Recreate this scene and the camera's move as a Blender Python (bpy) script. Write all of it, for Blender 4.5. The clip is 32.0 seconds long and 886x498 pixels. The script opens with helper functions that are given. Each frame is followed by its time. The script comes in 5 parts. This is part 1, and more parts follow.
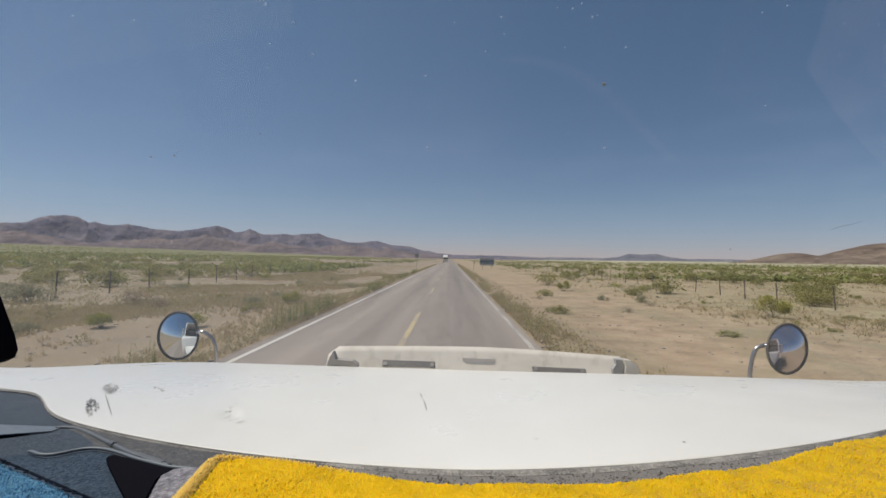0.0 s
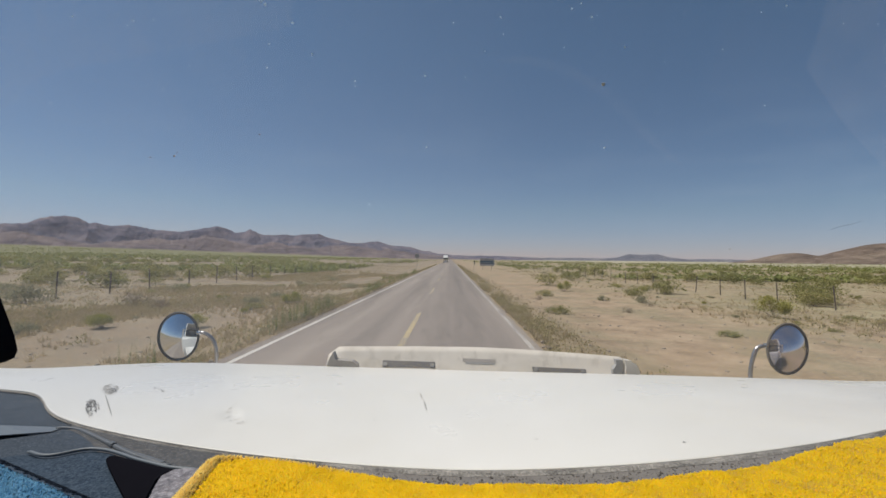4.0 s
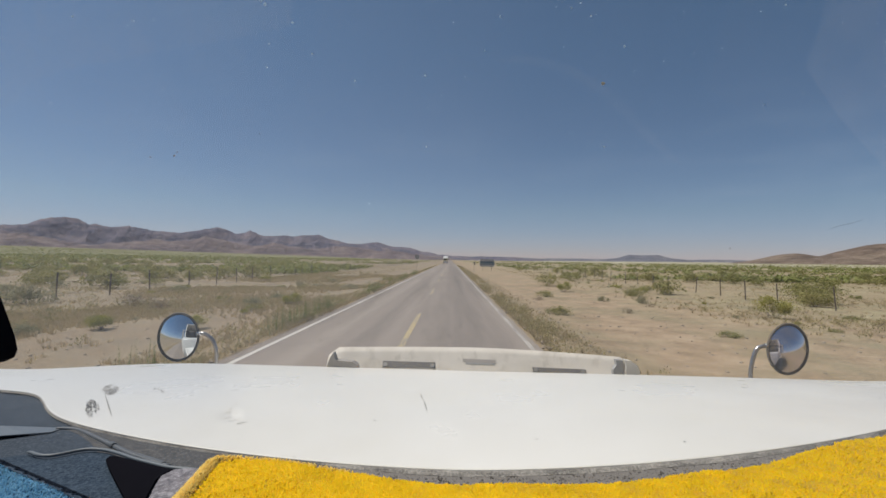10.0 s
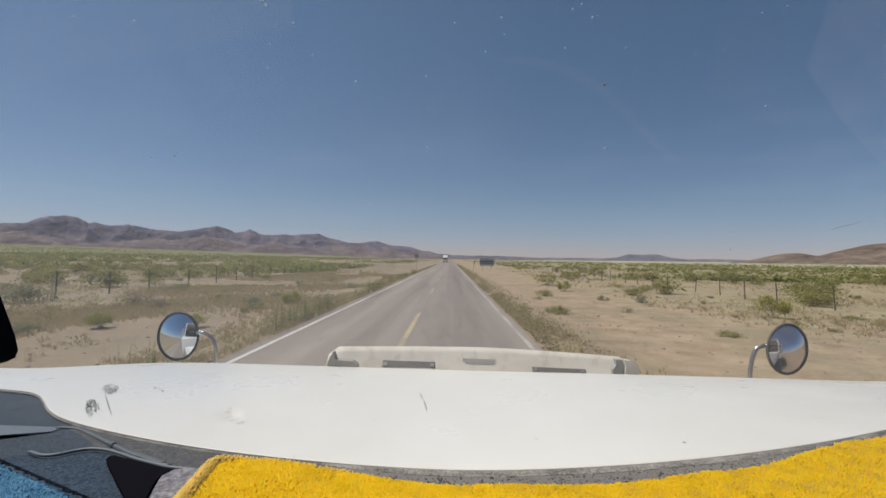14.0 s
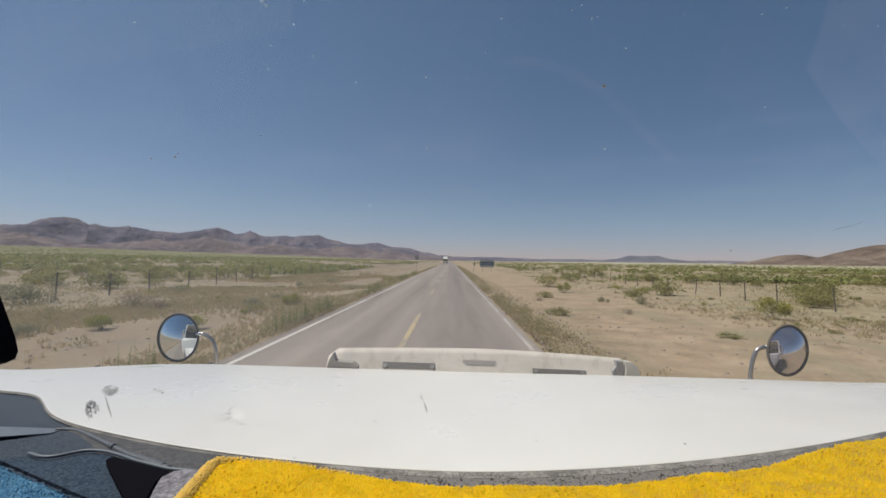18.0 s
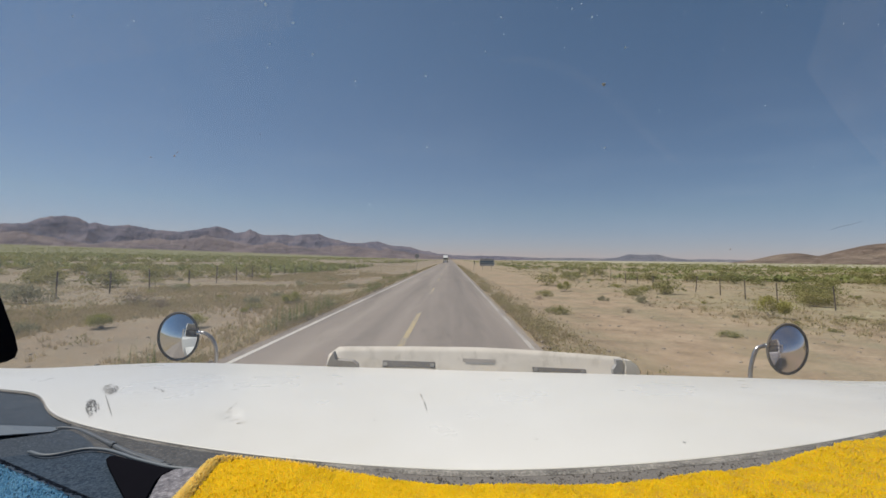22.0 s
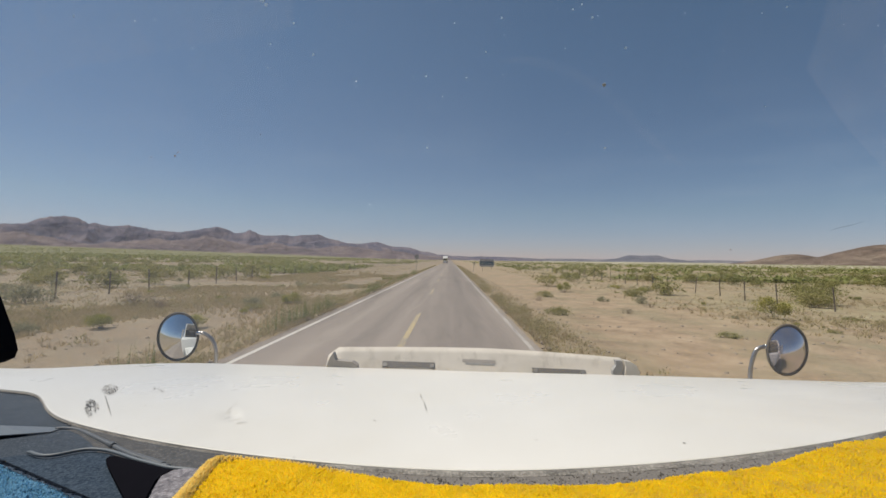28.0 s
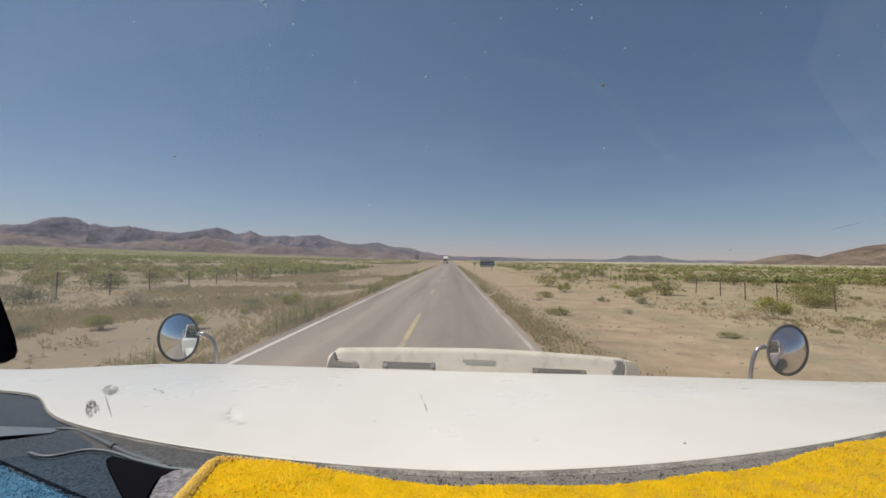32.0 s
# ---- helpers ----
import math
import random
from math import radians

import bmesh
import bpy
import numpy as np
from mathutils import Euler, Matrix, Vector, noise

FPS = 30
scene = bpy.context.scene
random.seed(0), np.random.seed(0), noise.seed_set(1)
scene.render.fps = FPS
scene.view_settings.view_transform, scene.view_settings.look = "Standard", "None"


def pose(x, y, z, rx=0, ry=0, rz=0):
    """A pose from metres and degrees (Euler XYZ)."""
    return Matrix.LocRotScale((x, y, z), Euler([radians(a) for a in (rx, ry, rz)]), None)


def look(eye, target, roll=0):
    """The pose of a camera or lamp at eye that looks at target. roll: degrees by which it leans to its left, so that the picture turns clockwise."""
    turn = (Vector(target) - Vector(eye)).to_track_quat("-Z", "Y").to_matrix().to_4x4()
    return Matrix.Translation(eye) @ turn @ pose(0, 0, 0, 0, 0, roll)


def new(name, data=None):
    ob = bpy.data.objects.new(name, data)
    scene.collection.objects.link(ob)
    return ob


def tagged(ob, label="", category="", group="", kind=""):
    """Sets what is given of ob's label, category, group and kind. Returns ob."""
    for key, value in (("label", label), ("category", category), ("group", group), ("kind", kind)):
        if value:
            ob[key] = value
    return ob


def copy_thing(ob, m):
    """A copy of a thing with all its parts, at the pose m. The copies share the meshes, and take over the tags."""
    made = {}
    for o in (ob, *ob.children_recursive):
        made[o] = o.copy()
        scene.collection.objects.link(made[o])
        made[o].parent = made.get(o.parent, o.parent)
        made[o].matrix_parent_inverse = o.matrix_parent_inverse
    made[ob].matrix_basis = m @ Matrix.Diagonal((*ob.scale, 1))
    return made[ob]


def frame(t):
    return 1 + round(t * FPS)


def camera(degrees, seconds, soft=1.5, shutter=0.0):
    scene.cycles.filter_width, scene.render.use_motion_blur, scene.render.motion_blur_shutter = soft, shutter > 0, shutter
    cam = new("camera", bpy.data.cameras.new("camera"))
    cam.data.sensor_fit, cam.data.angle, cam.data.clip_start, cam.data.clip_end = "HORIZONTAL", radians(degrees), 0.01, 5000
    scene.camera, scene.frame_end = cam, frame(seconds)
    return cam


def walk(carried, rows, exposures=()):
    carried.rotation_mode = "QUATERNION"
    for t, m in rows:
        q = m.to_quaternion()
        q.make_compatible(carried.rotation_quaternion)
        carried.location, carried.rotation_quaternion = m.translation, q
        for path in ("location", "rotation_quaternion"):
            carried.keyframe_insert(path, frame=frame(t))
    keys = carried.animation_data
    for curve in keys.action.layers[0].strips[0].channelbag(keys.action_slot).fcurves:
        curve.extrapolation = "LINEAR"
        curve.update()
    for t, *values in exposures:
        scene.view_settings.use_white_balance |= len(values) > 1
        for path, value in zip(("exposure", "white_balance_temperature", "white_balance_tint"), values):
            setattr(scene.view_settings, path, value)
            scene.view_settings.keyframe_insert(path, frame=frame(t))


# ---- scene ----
# The camera sits on the dashboard of a truck that stands on a straight desert road along +y.
EYE = Vector((0.0, 0.0, 2.07))
cam = camera(92.0, 32.0, 1.6)
PITCH, ROLL, YAW = 1.22, -1.0, 0.98
# seconds and the small shake of the mount: degrees up, of roll, to the left; metres to the right, up
SHAKE = [(0, 0.04, -0.055, 0.024, -0.0002, -0.0006), (0.5, 0.108, 0.113, 0.058, 0.0004, -0.0008), (1, 0.079, 0.059, 0.001, -0.0004, -0.0011), (1.5, 0.117, -0.154, 0.031, -0.0002, -0.0009), (2, 0.072, 0.027, 0.018, -0.0003, -0.0009), (2.5, 0.078, 0.015, 0.019, -0.0001, -0.0006), (3, 0.061, 0.045, 0.02, -0.0004, -0.0008), (3.5, 0.091, -0.011, 0.062, 0.0004, -0.0008), (5.5, 0.087, 0.02, 0.007, 0.0001, -0.0006), (6, 0.133, -0.029, -0.005, -0.0008, -0.0015), (6.5, 0.072, 0.029, 0.057, 0.0001, -0.0008), (7, 0.109, -0.074, 0.028, -0.0002, -0.0014), (7.5, 0.02, 0.04, 0.017, -0.0001, -0.0006), (8, 0.192, -0.081, 0.026, -0.0005, -0.0015), (8.5, 0.092, 0.072, -0.004, -0.0005, -0.0008), (9, 0.087, -0.011, 0.02, -0.0003, -0.001), (9.5, 0.068, -0.014, 0.046, -0.0001, -0.0006), (10, 0.198, 0.051, 0.052, 0.0004, -0.0021), (10.5, 0.093, -0.05, 0.008, -0.0006, -0.0009), (11, 0.207, 0.07, -0.006, -0.0009, -0.0012), (11.5, 0.108, -0.069, 0.021, -0.0005, -0.0014), (12, 0.085, -0.084, 0.032, -0.0003, -0.0011), (12.5, 0.018, 0.045, 0.006, -0.0004, -0.0007), (13, 0.139, 0.001, 0.052, 0.0002, -0.0013), (13.5, 0.072, -0.049, 0.071, 0.0005, -0.0011), (14, 0.082, -0.037, 0.015, -0.0004, -0.0006), (14.5, 0.232, 0.045, 0.041, 0.0002, -0.0023), (16.5, 0.035, 0.054, 0.023, -0.0, -0.0008), (17, 0.236, -0.091, 0.037, 0.0003, -0.0019), (17.5, 0.087, 0.08, 0.021, -0.0004, -0.0005), (18, 0.27, -0.033, 0.029, -0.0005, -0.0009), (18.5, -0.087, 0.052, 0.022, -0.0005, -0.0004), (19, -0.26, 0.164, -0.036, -0.0006, 0.0003), (19.5, -0.009, -0.04, 0.035, 0.0001, -0.0006), (20, 0.079, -0.083, 0.043, 0.0, -0.0011), (20.5, 0.005, 0.087, 0.002, -0.0001, -0.0008), (21, -0.148, -0.035, 0.011, -0.0006, -0.0), (21.5, 0.035, 0.006, 0.041, 0.0002, -0.0009), (22, 0.102, -0.023, 0.042, 0.0, -0.0008), (22.5, 0.192, -0.052, 0.023, -0.0004, -0.0014), (23, 0.185, -0.037, 0.02, -0.0004, -0.0015), (23.5, 0.148, -0.023, 0.05, 0.0001, -0.0012), (24, -0.02, 0.0, 0.02, 0.0, 0.0), (24.5, 0.051, 0.183, -0.019, -0.0012, -0.0009), (25, -0.133, 0.023, 0.01, -0.0004, 0.0002), (25.5, 0.004, 0.111, 0.052, 0.0001, -0.0009), (27.5, 0.033, -0.199, 0.054, 0.0, -0.0005), (28, 0.192, -0.083, 0.008, -0.0005, -0.0012), (28.5, 0.092, -0.01, 0.05, 0.0002, -0.0008), (29, 0.047, 0.057, 0.012, -0.0001, -0.001), (29.5, 0.021, 0.095, 0.003, -0.0007, -0.0012), (30, -0.086, 0.053, 0.004, -0.0007, -0.0008), (30.5, 0.05, 0.003, 0.072, 0.0001, -0.0012), (31, -0.015, 0.057, 0.008, -0.0003, -0.0005), (31.5, 0.129, -0.096, 0.085, 0.0004, -0.0008), (32, 0.244, -0.005, 0.054, 0.0001, -0.0012)]
walk(cam, [(t, pose(EYE.x + x, EYE.y, EYE.z + z, 90 + PITCH + p, ROLL + r, YAW + w)) for t, p, r, w, x, z in SHAKE], [(0, 0, 6700, 10), (25.5, 0, 6700, 10), (27.5, 0.07, 6930, 10), (32, 0.07, 6930, 10)])

# ---- world and sun ----
SUN_AZ, SUN_EL = radians(-80), radians(60)
world = bpy.data.worlds.new("sky")
scene.world = world
world.use_nodes = True
wn = world.node_tree.nodes
sky = wn.new("ShaderNodeTexSky")
sky.sky_type = "NISHITA"
sky.sun_disc = False
sky.sun_elevation, sky.sun_rotation = SUN_EL, SUN_AZ
sky.altitude, sky.air_density, sky.dust_density, sky.ozone_density = 1900, 1.15, 0.05, 1.8
wn["Background"].inputs["Strength"].default_value = 0.064
tint = wn.new("ShaderNodeMix")
tint.data_type, tint.blend_type = "RGBA", "MULTIPLY"
tint.inputs[0].default_value = 1.0
wl = world.node_tree.links
wl.new(sky.outputs[0], tint.inputs[6])
# a pale haze low over the plain and faint high wisps
height = wn.new("ShaderNodeSeparateXYZ")
around = wn.new("ShaderNodeTexCoord")
wl.new(around.outputs["Generated"], height.inputs[0])
low = wn.new("ShaderNodeValToRGB")
SKY = ((0.0, (0.84, 0.78, 1.08, 1)), (0.11, (0.93, 0.955, 1.04, 1)), (0.28, (0.917, 1.0, 1.062, 1)), (0.45, (0.886, 1.065, 1.115, 1)), (1.0, (0.886, 1.1, 1.12, 1)))
for p, c in SKY[1:-1]:
    low.color_ramp.elements.new(p)
for k, (p, c) in enumerate(SKY):
    low.color_ramp.elements[k].position, low.color_ramp.elements[k].color = p, c
wl.new(height.outputs[2], low.inputs[0])
wl.new(low.outputs[0], tint.inputs[7])
stretch = wn.new("ShaderNodeVectorMath")
stretch.operation = "MULTIPLY"
stretch.inputs[1].default_value = (2.2, 2.2, 15.0)
wl.new(around.outputs["Generated"], stretch.inputs[0])
wisp = wn.new("ShaderNodeTexNoise")
wisp.inputs["Scale"].default_value, wisp.inputs["Detail"].default_value, wisp.inputs["Roughness"].default_value = 1.6, 6.0, 0.62
wl.new(stretch.outputs[0], wisp.inputs["Vector"])
veil = wn.new("ShaderNodeValToRGB")
for e, (p, v) in zip(veil.color_ramp.elements, ((0.5, 0.0), (0.8, 0.22))):
    e.position, e.color = p, (v, v, v, 1)
wl.new(wisp.outputs[0], veil.inputs[0])
clouds = wn.new("ShaderNodeMix")
clouds.data_type = "RGBA"
clouds.inputs[7].default_value = (5.0, 6.4, 8.2, 1)
thin = wn.new("ShaderNodeMapRange")
thin.inputs[1].default_value, thin.inputs[2].default_value, thin.inputs[3].default_value, thin.inputs[4].default_value = 0.12, 0.36, 1.0, 0.0
wl.new(height.outputs[2], thin.inputs[0])
share = wn.new("ShaderNodeMath")
share.operation = "MULTIPLY"
wl.new(veil.outputs[0], share.inputs[0])
wl.new(thin.outputs[0], share.inputs[1])
wl.new(share.outputs[0], clouds.inputs[0])
wl.new(tint.outputs[2], clouds.inputs[6])
wl.new(clouds.outputs[2], wn["Background"].inputs["Color"])
sun = new("sun", bpy.data.lights.new("sun", "SUN"))
sun.data.energy, sun.data.angle, sun.data.color = 4.0, radians(0.53), (1.0, 0.95, 0.87)
sun_way = Vector((math.sin(SUN_AZ) * math.cos(SUN_EL), math.cos(SUN_AZ) * math.cos(SUN_EL), math.sin(SUN_EL)))
sun.matrix_world = look(sun_way * 60, (0, 0, 0))


# ---- materials ----
class Nodes:
    """A small writer of node materials."""

    def __init__(self, name, rough=0.6, metal=0.0, spec=0.5):
        self.m = bpy.data.materials.new(name)
        self.m.use_nodes = True
        self.t = self.m.node_tree
        self.b = self.t.nodes["Principled BSDF"]
        self.b.inputs["Roughness"].default_value = rough
        self.b.inputs["Metallic"].default_value = metal
        self.b.inputs["Specular IOR Level"].default_value = spec
        self.pos = self.t.nodes.new("ShaderNodeNewGeometry")

    def link(self, a, b):
        self.t.links.new(a, b)

    def scaled(self, s):
        n = self.t.nodes.new("ShaderNodeVectorMath")
        n.operation = "MULTIPLY"
        n.inputs[1].default_value = s if isinstance(s, tuple) else (s, s, s)
        self.link(self.pos.outputs["Position"], n.inputs[0])
        return n.outputs[0]

    def noise(self, s, detail=4.0, rough=0.6, kind="noise"):
        n = self.t.nodes.new("ShaderNodeTexNoise" if kind == "noise" else "ShaderNodeTexVoronoi")
        if kind == "noise":
            n.inputs["Detail"].default_value, n.inputs["Roughness"].default_value = detail, rough
        n.inputs["Scale"].default_value = 1.0
        self.link(self.scaled(s), n.inputs["Vector"])
        return n.outputs[0]

    def ramp(self, fac, stops):
        n = self.t.nodes.new("ShaderNodeValToRGB")
        e = n.color_ramp.elements
        while len(e) < len(stops):
            e.new(0.5)
        for k, (p, c) in zip(e, stops):
            k.position = p
            k.color = (*c, 1) if isinstance(c, tuple) else (c, c, c, 1)
        self.link(fac, n.inputs[0])
        return n.outputs[0]

    def mix(self, fac, a, b, mode="MIX"):
        n = self.t.nodes.new("ShaderNodeMix")
        n.data_type, n.blend_type = "RGBA", mode
        for k, v in ((0, fac), (6, a), (7, b)):
            if isinstance(v, (int, float)):
                n.inputs[k].default_value = v if k == 0 else (v, v, v, 1)
            elif isinstance(v, tuple):
                n.inputs[k].default_value = (*v, 1)
            else:
                self.link(v, n.inputs[k])
        return n.outputs[2]

    def math(self, op, a, b=0.0):
        n = self.t.nodes.new("ShaderNodeMath")
        n.operation = op
        for k, v in ((0, a), (1, b)):
            if isinstance(v, (int, float)):
                n.inputs[k].default_value = v
            else:
                self.link(v, n.inputs[k])
        return n.outputs[0]

    def axis(self, k):
        n = self.t.nodes.new("ShaderNodeSeparateXYZ")
        self.link(self.pos.outputs["Position"], n.inputs[0])
        return n.outputs[k]

    def island(self):
        return self.pos.outputs["Random Per Island"]

    def rand(self):
        return self.t.nodes.new("ShaderNodeObjectInfo").outputs["Random"]

    def colour(self, c):
        if isinstance(c, tuple):
            self.b.inputs["Base Color"].default_value = (*c, 1)
        else:
            self.link(c, self.b.inputs["Base Color"])

    def rough(self, r):
        self.link(r, self.b.inputs["Roughness"])

    def bump(self, h, strength=0.3, dist=0.01):
        n = self.t.nodes.new("ShaderNodeBump")
        n.inputs["Strength"].default_value, n.inputs["Distance"].default_value = strength, dist
        self.link(h, n.inputs["Height"])
        self.link(n.outputs[0], self.b.inputs["Normal"])


def plain(name, c, rough=0.6, metal=0.0, grain=60.0, vary=0.18, bump=0.1, dist=0.002, spec=0.5):
    """A surface of one colour with grain and blotches."""
    n = Nodes(name, rough, metal, spec)
    fine, wide = n.noise(grain, 3), n.noise(grain * 0.07, 3)
    dark, light = tuple(v * (1 - vary) for v in c), tuple(min(1, v * (1 + vary)) for v in c)
    f = n.math("ADD", n.math("MULTIPLY", fine, 0.5), n.math("MULTIPLY", wide, 0.5))
    n.colour(n.mix(n.ramp(f, [(0.38, 0.0), (0.62, 1.0)]) if vary > 0.45 else f, dark, light))
    n.bump(fine, bump, dist)
    return n.m


def mat_ground():
    n = Nodes("desert_soil", 0.95, 0, 0.15)
    fine, mid, wide = n.noise(9.0, 5, 0.7), n.noise(0.9, 5, 0.65), n.noise((0.05, 0.03, 0.05), 4, 0.6)
    huge = n.noise((0.012, 0.006, 0.01), 4, 0.6)
    soil = n.ramp(mid, [(0.3, (0.265, 0.198, 0.13)), (0.5, (0.388, 0.288, 0.192)), (0.72, (0.475, 0.367, 0.252))])
    straw = n.ramp(mid, [(0.3, (0.265, 0.225, 0.125)), (0.7, (0.42, 0.37, 0.23))])
    away = n.math("ABSOLUTE", n.math("ADD", n.axis(0), 1.1))
    field = n.t.nodes.new("ShaderNodeMapRange")
    field.inputs[1].default_value, field.inputs[2].default_value = 9, 20
    n.link(away, field.inputs[0])
    cover = n.math("MULTIPLY", field.outputs[0], n.ramp(wide, [(0.38, 0.45), (0.6, 1.0)]))
    verge = n.t.nodes.new("ShaderNodeMapRange")
    verge.inputs[1].default_value, verge.inputs[2].default_value = 6.0, 4.2
    n.link(away, verge.inputs[0])
    c = n.mix(n.math("MULTIPLY", cover, n.ramp(mid, [(0.4, 0.3), (0.6, 1.0)])), soil, straw)
    herb = n.noise((0.35, 0.22, 0.3), 5, 0.7)
    c = n.mix(n.ramp(herb, [(0.45, 0.0), (0.64, 0.65)]), c, (0.26, 0.235, 0.145))
    c = n.mix(n.math("MULTIPLY", verge.outputs[0], n.ramp(mid, [(0.35, 0.5), (0.6, 1.0)])), c, (0.29, 0.23, 0.145))
    bank = n.t.nodes.new("ShaderNodeMapRange")
    bank.inputs[1].default_value, bank.inputs[2].default_value, bank.inputs[3].default_value, bank.inputs[4].default_value = -8, -5, 0.95, 0.0
    n.link(n.axis(0), bank.inputs[0])
    c = n.mix(n.math("MULTIPLY", bank.outputs[0], n.ramp(mid, [(0.35, 0.45), (0.6, 1.0)])), c, n.ramp(herb, [(0.35, (0.225, 0.183, 0.135)), (0.65, (0.315, 0.262, 0.19))]))
    far = n.t.nodes.new("ShaderNodeMapRange")
    far.inputs[1].default_value, far.inputs[2].default_value = 110, 420
    n.link(away, far.inputs[0])
    west = n.math("LESS_THAN", n.axis(0), 0.0)
    green = n.math("MULTIPLY", far.outputs[0], n.ramp(huge, [(0.36, 0.55), (0.56, 0.97)]))
    c = n.mix(green, c, n.mix(west, (0.43, 0.4, 0.28), (0.2, 0.2, 0.1)))
    c = n.mix(0.55, c, n.ramp(fine, [(0.3, 0.6), (0.7, 1.35)]), "MULTIPLY")
    n.colour(c)
    n.bump(fine, 0.6, 0.05)
    return n.m


def mat_road():
    n = Nodes("worn_asphalt", 0.85, 0, 0.3)
    grit = n.noise(140.0, 2, 0.6)
    lane = n.noise((0.75, 0.003, 1), 2, 0.5)
    patch = n.noise((0.6, 0.045, 1), 5, 0.7)
    c = n.ramp(lane, [(0.3, (0.2, 0.171, 0.149)), (0.5, (0.27, 0.23, 0.198)), (0.7, (0.328, 0.282, 0.24))])
    c = n.mix(0.75, c, n.ramp(patch, [(0.3, 0.62), (0.5, 1.0), (0.75, 1.12)]), "MULTIPLY")
    c = n.mix(0.5, c, n.ramp(grit, [(0.3, 0.65), (0.7, 1.3)]), "MULTIPLY")
    crack = n.t.nodes.new("ShaderNodeTexVoronoi")
    crack.feature = "DISTANCE_TO_EDGE"
    crack.inputs["Scale"].default_value = 1.0
    warp = n.t.nodes.new("ShaderNodeVectorMath")
    warp.operation = "ADD"
    wob = n.t.nodes.new("ShaderNodeTexNoise")
    wob.inputs["Scale"].default_value = 1.1
    n.link(n.scaled((0.45, 0.13, 1)), warp.inputs[0])
    n.link(wob.outputs[1], warp.inputs[1])
    n.link(n.pos.outputs["Position"], wob.inputs["Vector"])
    n.link(warp.outputs[0], crack.inputs["Vector"])
    line = n.ramp(crack.outputs[0], [(0.0, 0.55), (0.006, 0.75), (0.012, 1.0)])
    c = n.mix(0.7, c, line, "MULTIPLY")
    n.colour(c)
    n.bump(grit, 0.4, 0.004)
    return n.m


def mat_paintline(name, c, wear):
    n = Nodes(name, 0.75, 0, 0.3)
    a, b = n.noise(14.0, 5, 0.75), n.noise((2.0, 0.5, 1), 3)
    f = n.math("ADD", n.math("MULTIPLY", a, 0.6), n.math("MULTIPLY", b, 0.4))
    n.colour(n.mix(n.ramp(f, [(wear - 0.05, 0.0), (wear + 0.05, 1.0)]), (0.27, 0.243, 0.22), c))
    return n.m


def mat_leaf(name, a, b, dry):
    n = Nodes(name, 0.75, 0, 0.2)
    c = n.ramp(n.island(), [(0.0, a), (0.75, b), (1.0, dry)])
    c = n.mix(0.45, c, n.ramp(n.rand(), [(0.0, (0.75, 0.8, 0.7)), (1.0, (1.3, 1.2, 1.15))]), "MULTIPLY")
    n.colour(c)
    tr = n.t.nodes.new("ShaderNodeBsdfTranslucent")
    n.link(c, tr.inputs[0])
    mx = n.t.nodes.new("ShaderNodeMixShader")
    mx.inputs[0].default_value = 0.4
    n.link(n.b.outputs[0], mx.inputs[1])
    n.link(tr.outputs[0], mx.inputs[2])
    n.link(mx.outputs[0], n.t.nodes["Material Output"].inputs[0])
    return n.m


def mat_rock(name, a, b, c3):
    n = Nodes(name, 0.95, 0, 0.1)
    big, fine = n.noise((0.006, 0.006, 0.012), 6, 0.65), n.noise(0.03, 4, 0.7)
    c = n.ramp(big, [(0.36, a), (0.5, b), (0.64, c3)])
    n.colour(n.mix(0.55, c, n.ramp(fine, [(0.34, 0.5), (0.66, 1.45)]), "MULTIPLY"))
    n.bump(fine, 1.0, 22.0)
    return n.m


def mat_hood():
    n = Nodes("white_paint", 0.38, 0, 0.45)
    dust, spot = n.noise(3.5, 5, 0.65), n.noise(55.0, 3, 0.6)
    c = n.mix(n.ramp(n.math("ADD", n.math("MULTIPLY", dust, 0.5), n.math("MULTIPLY", n.noise((1.6, 1.1, 1.0), 4, 0.6), 0.5)), [(0.38, 0.0), (0.66, 0.95)]), (0.82, 0.81, 0.765), (0.7, 0.685, 0.63))
    # grime on the right, darkened further for the shade where the hood rolls off
    grime = n.t.nodes.new("ShaderNodeMapRange")
    grime.inputs[1].default_value, grime.inputs[2].default_value = 0.35, 1.0
    n.link(n.axis(0), grime.inputs[0])
    c = n.mix(n.math("MULTIPLY", grime.outputs[0], n.ramp(n.noise((3.0, 5.0, 3.0), 5, 0.65), [(0.3, 0.3), (0.65, 0.9)])), c, (0.56, 0.535, 0.49))
    # cooler and slightly darker left of a slanting line, less towards the rear
    cool_left = n.t.nodes.new("ShaderNodeMapRange")
    cool_left.inputs[1].default_value, cool_left.inputs[2].default_value = 0.04, -0.07
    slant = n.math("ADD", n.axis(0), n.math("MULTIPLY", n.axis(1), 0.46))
    n.link(n.math("ADD", slant, n.math("MULTIPLY", n.noise((4.0, 9.0, 4.0), 3, 0.6), 0.06)), cool_left.inputs[0])
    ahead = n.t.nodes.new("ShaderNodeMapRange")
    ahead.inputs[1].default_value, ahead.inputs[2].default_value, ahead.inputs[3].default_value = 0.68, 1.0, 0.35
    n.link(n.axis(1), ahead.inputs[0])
    c = n.mix(n.math("MULTIPLY", cool_left.outputs[0], ahead.outputs[0]), c, n.mix(1.0, c, (0.87, 0.885, 0.92), "MULTIPLY"))
    c = n.mix(n.ramp(spot, [(0.7, 0.0), (0.78, 0.7)]), c, (0.38, 0.36, 0.33))
    n.colour(c)
    n.rough(n.ramp(dust, [(0.3, 0.22), (0.7, 0.42)]))
    return n.m


